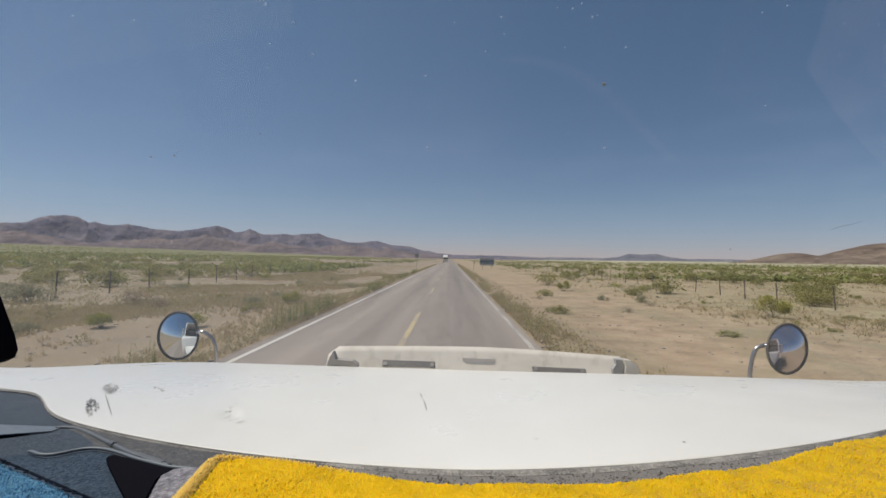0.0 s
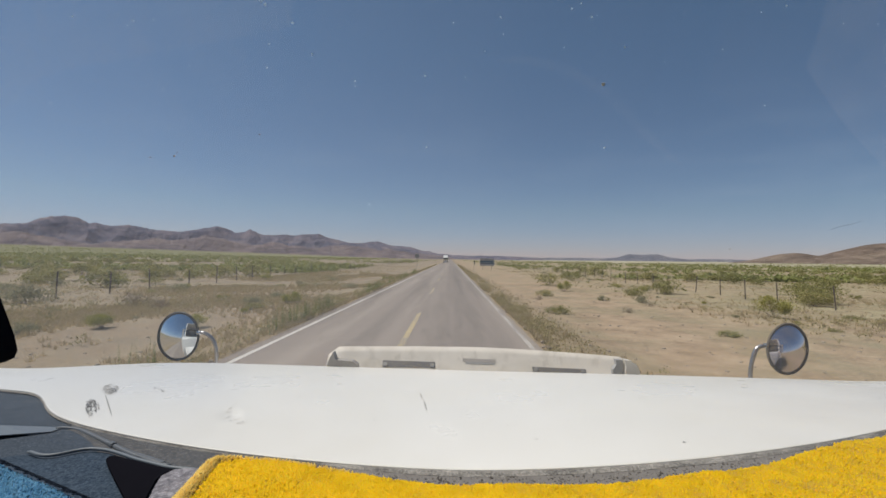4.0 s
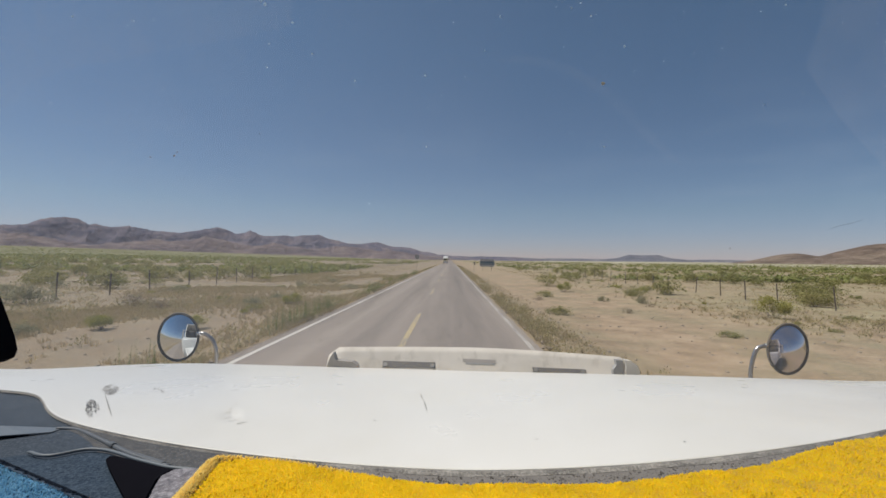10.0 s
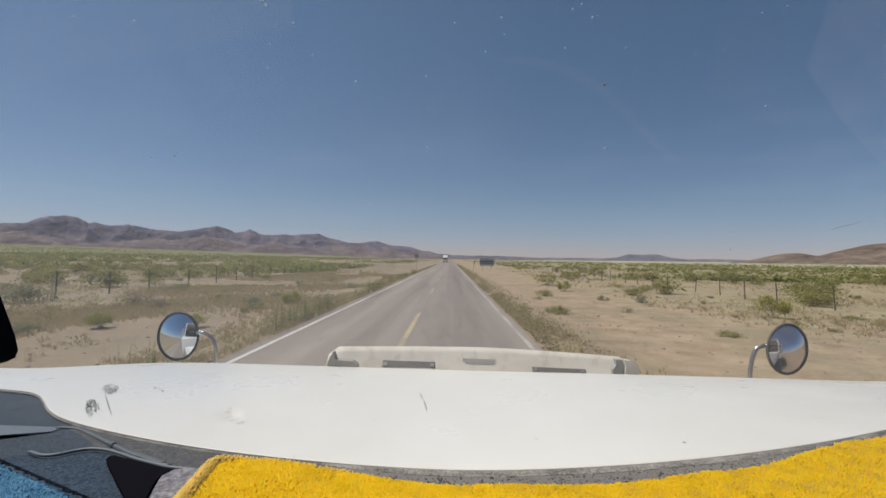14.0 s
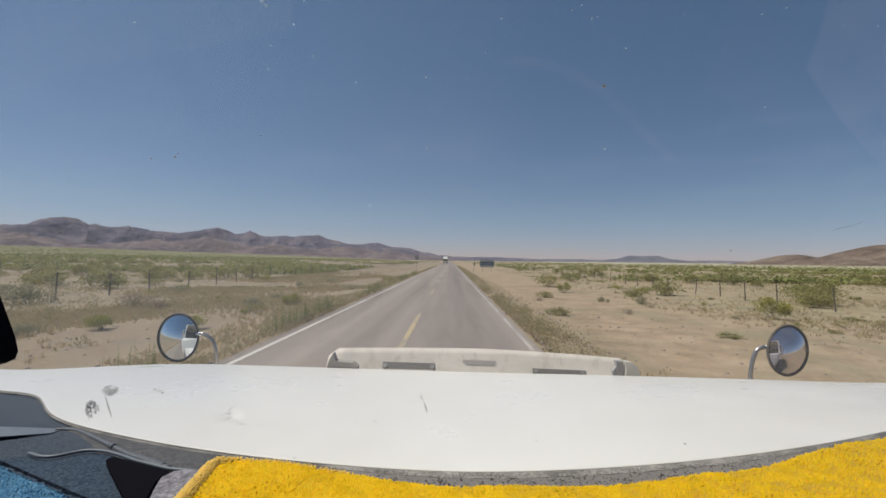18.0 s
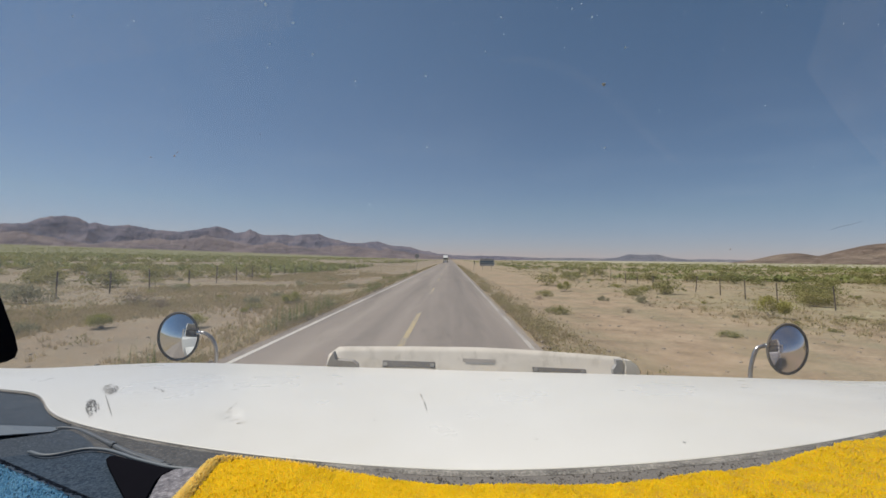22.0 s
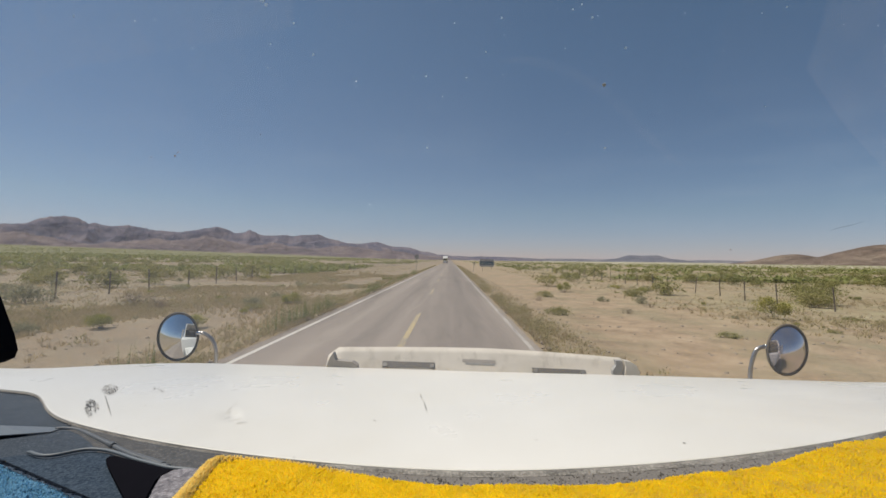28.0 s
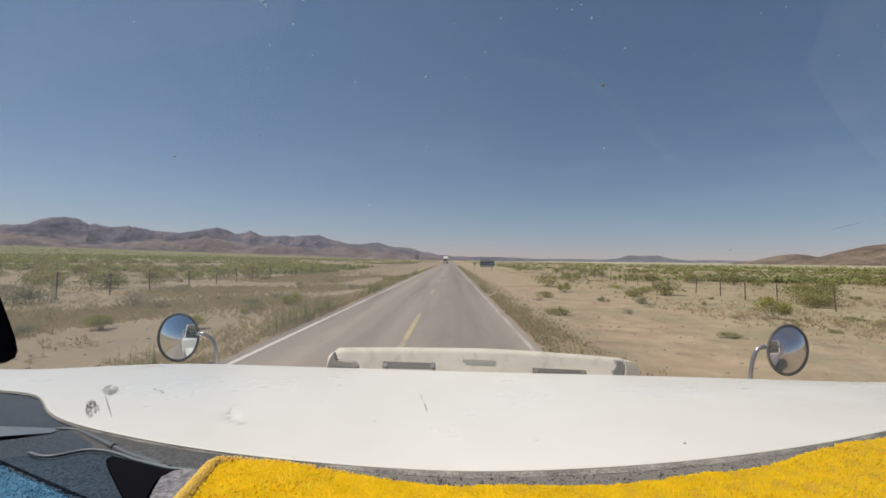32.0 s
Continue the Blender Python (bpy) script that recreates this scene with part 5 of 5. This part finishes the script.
part("cowl_panel", cab(sheet(lambda x, v: Vector((x, rear_y(x) - 0.005 - (0.03 + 0.09 * ease((x + 0.70) / 0.2)) * v, 1.7570 - 0.016 * v)), span(-0.70, -0.2, 30), span(0, 1, 6))), M["panel"], truck, "dusty grey cowl panel", True)
part("dust_strip", cab(sheet(lambda x, v: Vector((x, rear_y(x) + 0.003 - seal_width(x) - 0.085 * v * ease((x + 0.42) / 0.2), 1.7553 - 0.004 * v + 0.0012 * noise.noise((x * 90, v * 12, 2)) * ease(v * 8))), span(-0.4, 1.2, 90), span(0, 1, 6))), M["dust"], truck, "grey dust along the cowl", True)
grains, to_truck = [], Matrix.Translation(-Vector(truck.location)) @ SEAT
for _ in range(4200):
    x = srand.uniform(-0.32, 0.95)
    p = Vector((x, rear_y(x) - srand.random() ** 0.8 * 0.06 - 0.012, 0))
    p.z = 1.7556 - 0.05 * (rear_y(x) - p.y)
    grains.append(np.array(to_truck @ Matrix.Translation(p) @ Euler((srand.random() * 3, srand.random() * 3, srand.random() * 3)).to_matrix().to_4x4() @ Matrix.Scale(srand.uniform(0.0006, 0.0025), 4)))
cube = flat(box(-0.5, 0.5, -0.5, 0.5, -0.5, 0.5))
g = part("grit", array_mesh("grit", *replicate([tuple(v.co) for v in cube.vertices], [tuple(f.vertices) for f in cube.polygons], grains)), M["grit"], truck, "dust and grit caught on the cowl")
tagged(g, kind="stuff")


# windshield with specks of dirt
def pane(x, z):
    return Vector((x, 0.575 + 0.26 * (x - 0.05) ** 2 - 0.32 * (z - 1.8), z))


wind = part("windshield", cab(sheet(pane, span(-1.1, 1.2, 24), span(1.70, 2.66, 10))), M["glass"], truck, "dusty curved glass windshield", True)
wind.visible_shadow = False


def on_pane(dx, dz, lift):
    """The point of the glass seen at that side and height per metre ahead."""
    x, z = dx * 0.6, 2.07 + dz * 0.6
    for _ in range(12):
        p = pane(x, z)
        x, z = dx * p.y, 2.07 + dz * p.y
    return pane(x, z) + Vector((0, -lift, 0))


def film_patch(name, label, mat, pairs, lift, steps=6):
    """A thin film on the glass between two lines of points."""
    bm2, rows = bmesh.new(), []
    for (ax, az), (bx, bz) in pairs:
        rows.append([bm2.verts.new(on_pane(ax + (bx - ax) * t, az + (bz - az) * t, lift)) for t in span(0, 1, steps)])
    for r, q in zip(rows, rows[1:]):
        for k in range(steps - 1):
            bm2.faces.new((r[k], q[k], q[k + 1], r[k + 1]))
    ob = part(name, cab(bm2), M[mat], wind, label, True)
    ob.visible_shadow = False


# a reflection in the glass corner, laid on as a pale film
film_patch("dried_film", "pale reflection painted as a film in the corner of the glass", "corner_reflection", [((0.867, 0.633), (1.051, 0.633)), ((0.844, 0.533), (1.050, 0.533)), ((0.812, 0.447), (1.048, 0.447)), ((0.854, 0.383), (1.047, 0.383)), ((0.897, 0.318), (1.046, 0.319)), ((0.968, 0.238), (1.045, 0.239)), ((1.025, 0.170), (1.044, 0.171))], 0.006)
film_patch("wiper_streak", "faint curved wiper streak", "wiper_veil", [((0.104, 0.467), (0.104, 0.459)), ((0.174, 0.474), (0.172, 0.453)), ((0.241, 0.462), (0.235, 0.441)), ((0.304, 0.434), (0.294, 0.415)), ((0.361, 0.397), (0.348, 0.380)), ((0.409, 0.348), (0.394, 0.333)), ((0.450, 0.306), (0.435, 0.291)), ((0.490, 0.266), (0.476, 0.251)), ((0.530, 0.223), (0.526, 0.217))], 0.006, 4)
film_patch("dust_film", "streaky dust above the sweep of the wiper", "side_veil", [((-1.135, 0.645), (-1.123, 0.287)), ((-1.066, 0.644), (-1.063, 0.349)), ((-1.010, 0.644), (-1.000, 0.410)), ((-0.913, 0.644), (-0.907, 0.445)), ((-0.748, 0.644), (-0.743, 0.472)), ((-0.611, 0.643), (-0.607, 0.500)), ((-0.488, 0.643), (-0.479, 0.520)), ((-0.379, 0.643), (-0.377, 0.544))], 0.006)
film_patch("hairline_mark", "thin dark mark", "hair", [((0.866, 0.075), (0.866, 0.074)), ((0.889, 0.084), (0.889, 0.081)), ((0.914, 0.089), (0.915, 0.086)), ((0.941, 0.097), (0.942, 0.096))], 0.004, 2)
prand = random.Random(77)
FINE = [(prand.uniform(-1.0, 1.0), 0.66 - 0.5 * prand.random() ** 1.6, prand.uniform(0.0002, 0.00042), 0) for _ in range(80)]
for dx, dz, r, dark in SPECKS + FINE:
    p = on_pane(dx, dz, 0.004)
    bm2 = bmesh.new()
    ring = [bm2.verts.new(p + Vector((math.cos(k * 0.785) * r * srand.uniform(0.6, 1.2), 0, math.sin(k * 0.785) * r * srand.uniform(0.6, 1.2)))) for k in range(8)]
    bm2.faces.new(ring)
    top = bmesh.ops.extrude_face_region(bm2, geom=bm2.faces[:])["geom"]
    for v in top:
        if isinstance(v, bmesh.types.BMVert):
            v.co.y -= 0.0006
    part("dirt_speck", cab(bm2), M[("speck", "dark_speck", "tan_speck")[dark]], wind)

# dashboard, pillar and lining
def eased(knots, x, w):
    """A line through knots, rounded over a width w."""
    a, b = zip(*knots)
    return sum(float(np.interp(x + w * k, a, b)) for k in (-1, -0.5, 0, 0.5, 1)) / 5


YELLOW = ((-0.31, 0.541), (-0.276, 0.545), (-0.247, 0.547), (-0.208, 0.538), (-0.132, 0.519), (-0.061, 0.4965), (0.004, 0.491), (0.09, 0.4865), (0.167, 0.5015), (0.271, 0.517), (0.349, 0.535), (0.449, 0.575), (0.566, 0.6235), (0.655, 0.659), (0.8, 0.715))
DASH = ((-1.1, 0.56), (-0.63, 0.575), (-0.586, 0.594), (-0.57, 0.586), (-0.555, 0.581), (-0.537, 0.583), (-0.526, 0.5966), (-0.509, 0.6053), (-0.482, 0.6018), (-0.453, 0.5906), (-0.423, 0.5766), (-0.391, 0.565), (-0.362, 0.555), (-0.32, 0.550), (-0.24, 0.535))


def yellow_edge(x):
    return eased(YELLOW, x, 0.02)


def dash_edge(x):
    """The far edge of the dashboard top, scooped before the driver."""
    return yellow_edge(x) - 0.012 if x > -0.24 else eased(DASH, x, 0.008)


part("dash_lip", cab(tube([Vector((x, dash_edge(x), 1.797)) for x in span(-0.586, -0.30, 60)], [0.0012] + [0.0024] * 57 + [0.002, 0.001], 8)), M["blade"], truck, "pale grey lip of the dashboard", True)
part("dashboard", cab(sheet(lambda x, v: Vector((x, 0.20 + (dash_edge(x) - 0.20) * v, 1.785 + 0.012 * v - 0.004 * ease((v - 0.9) / 0.1))), span(-1.05, -0.62, 20) + span(-0.615, -0.24, 76) + span(-0.22, 1.15, 60), span(0, 1, 16))), M["dash"], truck, "grey-blue dashboard top", True)
# flat black plate in place of the shade inside the vent opening
part("vent", cab(prism([(x, y, 1.7995) for x, y in ((-0.4524, 0.5636), (-0.4545, 0.5715), (-0.449, 0.5735), (-0.4215, 0.5647), (-0.3906, 0.5533), (-0.353, 0.5412), (-0.3455, 0.5385), (-0.3515, 0.5284), (-0.3508, 0.5122), (-0.3349, 0.474), (-0.32, 0.44), (-0.35, 0.44), (-0.3572, 0.4733), (-0.3976, 0.5106), (-0.4411, 0.5515))], (0, 0, 0.003))), M["black"], truck, "flat black plate painted as the dark triangular vent opening")
part("dash_trim", cab(prism([(x, y, 1.797) for x, y in ((-0.3448, 0.5375), (-0.3368, 0.5407), (-0.3241, 0.5425), (-0.30, 0.545), (-0.24, 0.546), (-0.24, 0.40), (-0.30, 0.40), (-0.3225, 0.4542), (-0.3306, 0.4732), (-0.3420, 0.500), (-0.3500, 0.5219))], (0, 0, 0.006))), M["trim"], truck, "grey plastic dash trim")
part("pillar_trim", cab(prism([EYE + (Vector((x, 0.6, z)) - EYE) * 0.55 for x, z in ((-0.95, 2.6), (-0.87, 2.6), (-0.70, 2.17), (-0.645, 2.02), (-0.618, 1.955), (-0.613, 1.935), (-0.617, 1.924), (-0.63, 1.918), (-0.72, 1.915),
                                                                                        (-0.745, 1.95), (-0.80, 2.17))], (0, -0.02, 0))), M["black"], truck, "black pillar trim")


# ---- towels on the dashboard ----
def towel(name, label, edge_fn, x0, x1, y_low, z, pile, hem, n, seed, size, group="towels on the dashboard"):
    rand = random.Random(seed)
    c = SEAT @ Vector((0.5 * (x0 + x1), y_low, z))
    root = thing(name, label, "towel", c, group)
    place = Matrix.Translation(-c) @ SEAT

    def surf(x, v):
        y = y_low + (edge_fn(x) - y_low) * v
        if hem:
            x -= 0.018 * v * ease((-0.13 - x) / 0.14)
        return Vector((x, y, z + 0.006 * noise.noise((x * 9, y * 9, seed)) - 0.004 * ease((v - 0.95) / 0.05)))
    bm2 = sheet(lambda x, v: surf(x, v) - Vector((0, 0, 0.006)), span(x0, x1, 60), span(0, 1, 12))
    bmesh.ops.transform(bm2, matrix=place, verts=bm2.verts)
    thicken(part("cloth", bm2, M[pile], root, "", True), 0.004)
    vs, fs = [], []

    def strand(p, d, l, r):
        """One tapered strand of the pile."""
        q, b = d.to_track_quat("Z", "Y"), len(vs)
        for h, rr in ((0, r), (0.62, r * 1.1)):
            for j in range(3):
                vs.append(place @ (p + q @ Vector((math.cos(j * 2.0944) * rr, math.sin(j * 2.0944) * rr, h * l))))
        vs.append(place @ (p + d * l))
        for j in range(3):
            i2 = (j + 1) % 3
            fs.append((b + j, b + i2, b + 3 + i2, b + 3 + j))
            fs.append((b + 3 + j, b + 3 + i2, b + 6))

    for k in range(n):
        x, v = rand.uniform(x0, x1), rand.random() ** 0.65
        p = surf(x, v)
        lay = 0.45 * ease((x + 0.05) / 0.6)
        swirl = noise.noise_vector((p.x * 45, p.y * 45, seed)) + noise.noise_vector((p.x * 110, p.y * 110, seed + 3)) * 0.7
        d = Vector((lay + 0.62 * swirl.x + rand.gauss(0, 0.22), 0.12 - 0.4 * lay + 0.62 * swirl.y + rand.gauss(0, 0.22), 1.0)).normalized()
        strand(p, d, size * rand.uniform(0.9, 1.5), size * rand.uniform(0.22, 0.36))
    tagged(part("nap", ([tuple(v) for v in vs], fs), M[pile], root, "thick looped pile", True), kind="stuff")
    if hem:
        line = [surf(x0, v) for v in span(0, 0.86, 12)] + [surf(x0 + 0.006, 0.93) + Vector((0.0, 0, 0.0)), surf(x0 + 0.03, 0.99), surf(x0 + 0.08, 1.0), surf(x0 + 0.16, 1.0)]
        bm2 = tube(line, 0.0075, 8)
        bmesh.ops.transform(bm2, matrix=place, verts=bm2.verts)
        hem_part = part("hem", bm2, M[hem], root, "pale yellow stitched hem", True)
        vs, fs = [], []
        for _ in range(5200):
            k = min(len(line) - 2, int(rand.random() * (len(line) - 1)))
            a = rand.uniform(-0.4, 3.5)
            along = (line[k + 1] - line[k]).normalized()
            out = along.cross(Vector((0, 0, 1))) * -math.cos(a) + Vector((0, 0, math.sin(a)))
            strand(line[k].lerp(line[k + 1], rand.random()) + out * 0.006, (out + along * rand.gauss(0, 0.35) + Vector((0, 0, rand.gauss(0, 0.3)))).normalized(), size * rand.uniform(0.7, 1.2), size * rand.uniform(0.13, 0.22))
        tagged(part("nap", ([tuple(v) for v in vs], fs), M[hem], hem_part, "", True), kind="stuff")
    return root


def BLUE_EDGE(x):
    return 0.546 - 0.44 * (x + 0.575)


def stitches():
    """A row of short dark stitches over the towel's edge."""
    bm2, rand = bmesh.new(), random.Random(12)
    for x in span(-0.62, -0.345, 60):
        p = Vector((x, BLUE_EDGE(x) + 0.004, 1.803))
        tube([p, p + Vector((0.004 * rand.uniform(0.2, 1), -0.010 * rand.uniform(0.7, 1.2), 0.006))], [0.0014, 0.0009], 5, bm2)
    bmesh.ops.transform(bm2, matrix=Matrix.Translation(-(SEAT @ Vector((-0.595, 0.33, 1.802)))) @ SEAT, verts=bm2.verts)
    return bm2


towel("yellow_towel", "fluffy bright yellow microfibre towel on the dashboard", yellow_edge, -0.276, 0.72, 0.425, 1.812, "yellow_pile", "yellow_hem", 85000, 5, 0.0056)
blue = towel("blue_towel", "fluffy blue microfibre towel on the dashboard", BLUE_EDGE, -0.85, -0.34, 0.33, 1.802, "blue_pile", None, 24000, 6, 0.0036)
part("stitching", stitches(), M["stitch"], blue, "dark blanket stitching along the edge")

# ---- cab and body behind ----
lx, rx, roof = -1.2, 1.27, 3.05


def shell(name, bm2, mat, label=""):
    bmesh.ops.translate(bm2, vec=-Vector(truck.location), verts=bm2.verts)
    return part(name, bm2, M[mat], truck, label)


shell("roof", box(lx, rx, -1.3, 0.18, roof, roof + 0.06, 0.02), "body")
shell("box_roof", box(lx, rx, -5.2, -1.303, 3.3, 3.36, 0.02), "body")
shell("box_front", box(lx + 0.05, rx - 0.05, -1.36, -1.303, roof - 0.1, 3.297), "body")
shell("rear_wall", box(lx, rx, -1.3, -1.25, 0.9, roof - 0.003), "interior")
shell("cab_floor", box(lx, rx, -1.25, 0.75, 0.85, 0.9), "interior")
shell("bulkhead", box(lx, rx, 0.42, 0.46, 0.9, 1.70), "interior")
for x in (lx, rx):
    s = 0.05 if x < 0 else -0.05
    a, b = min(x, x + s), max(x, x + s)
    shell("door_panel", box(a, b, -1.25, 0.42, 0.9, 1.98, 0.01), "body")
    shell("door_post", box(a, b, -1.25, -0.8, 1.983, roof - 0.003, 0.01), "body")
    shell("window_frame", box(a, b, -0.797, 0.2, roof - 0.45, roof - 0.003, 0.01), "body")
    shell("box_side", box(a, b, -5.2, -1.303, 0.7, 3.297), "body")
    shell("fender", box(a, b, 0.47, 1.25, 0.75, 1.66, 0.02), "body")
    shell("front_fender", box(a, b + 0.0, 1.253, 2.15, 0.75, 1.42, 0.02), "body")
    q = (x + s / 2 - EYE.x)
    shell("pillar", tube([(q, 0.74, 1.66), (q * 0.99, 0.5, 2.1), (q * 0.97, 0.2, roof)], 0.03, 8), "body")
for s in (-1, 1):
    q = (lx if s < 0 else rx) + s * 0.16
    plate = shell("side_mirror", box(q - 0.09, q + 0.09, 0.26, 0.31, 1.72, 2.42, 0.02), "body", "tall white door mirror")
    for z in (1.78, 2.24):
        part("bracket", box(min(q, q - s * 0.2) - truck.location.x, max(q, q - s * 0.2) - truck.location.x, 0.31 + 1.0, 0.335 + 1.0, z, z + 0.03), M["rubber"], plate)
shell("header", box(lx + 0.06, rx - 0.06, 0.14, 0.2, roof - 0.06, roof - 0.003, 0.01), "body")
shell("box_back", box(lx + 0.05, rx - 0.05, -5.2, -5.15, 0.7, 3.297), "body")
shell("box_floor", box(lx + 0.05, rx - 0.05, -5.147, -1.303, 0.7, 0.76), "body")
shell("nose", box(lx + 0.05, rx - 0.05, 2.09, 2.15, 0.6, 1.40, 0.02), "body")
shell("nose_top", sheet(lambda x, y: Vector((x, y, 1.47 - 0.10 * (y - 1.36) - 0.02 * x * x)), span(lx + 0.05, rx - 0.05, 20), span(1.36, 2.15, 8)), "body")
shell("bumper", box(lx, rx, 2.153, 2.3, 0.5, 0.72, 0.02), "chrome")
shell("chassis", box(-0.4, 0.5, -5.0, 2.05, 0.5, 0.7, 0.02), "slot")
tyre = flat(tube([(-0.13, 0, 0), (-0.1, 0, 0), (0.1, 0, 0), (0.13, 0, 0)], [0.36, 0.42, 0.42, 0.36], 24))
hubcap = flat(tube([(-0.135, 0, 0), (0.135, 0, 0)], [0.2, 0.2], 16))
for y in (1.3, -4.0):
    for x in (lx + 0.2, rx - 0.2):
        w = part("wheel", tyre, M["rubber"], truck)
        w.location = (x - 0.05, y + 1.0, 0.40)
        part("rim", hubcap, M["steel"], w)
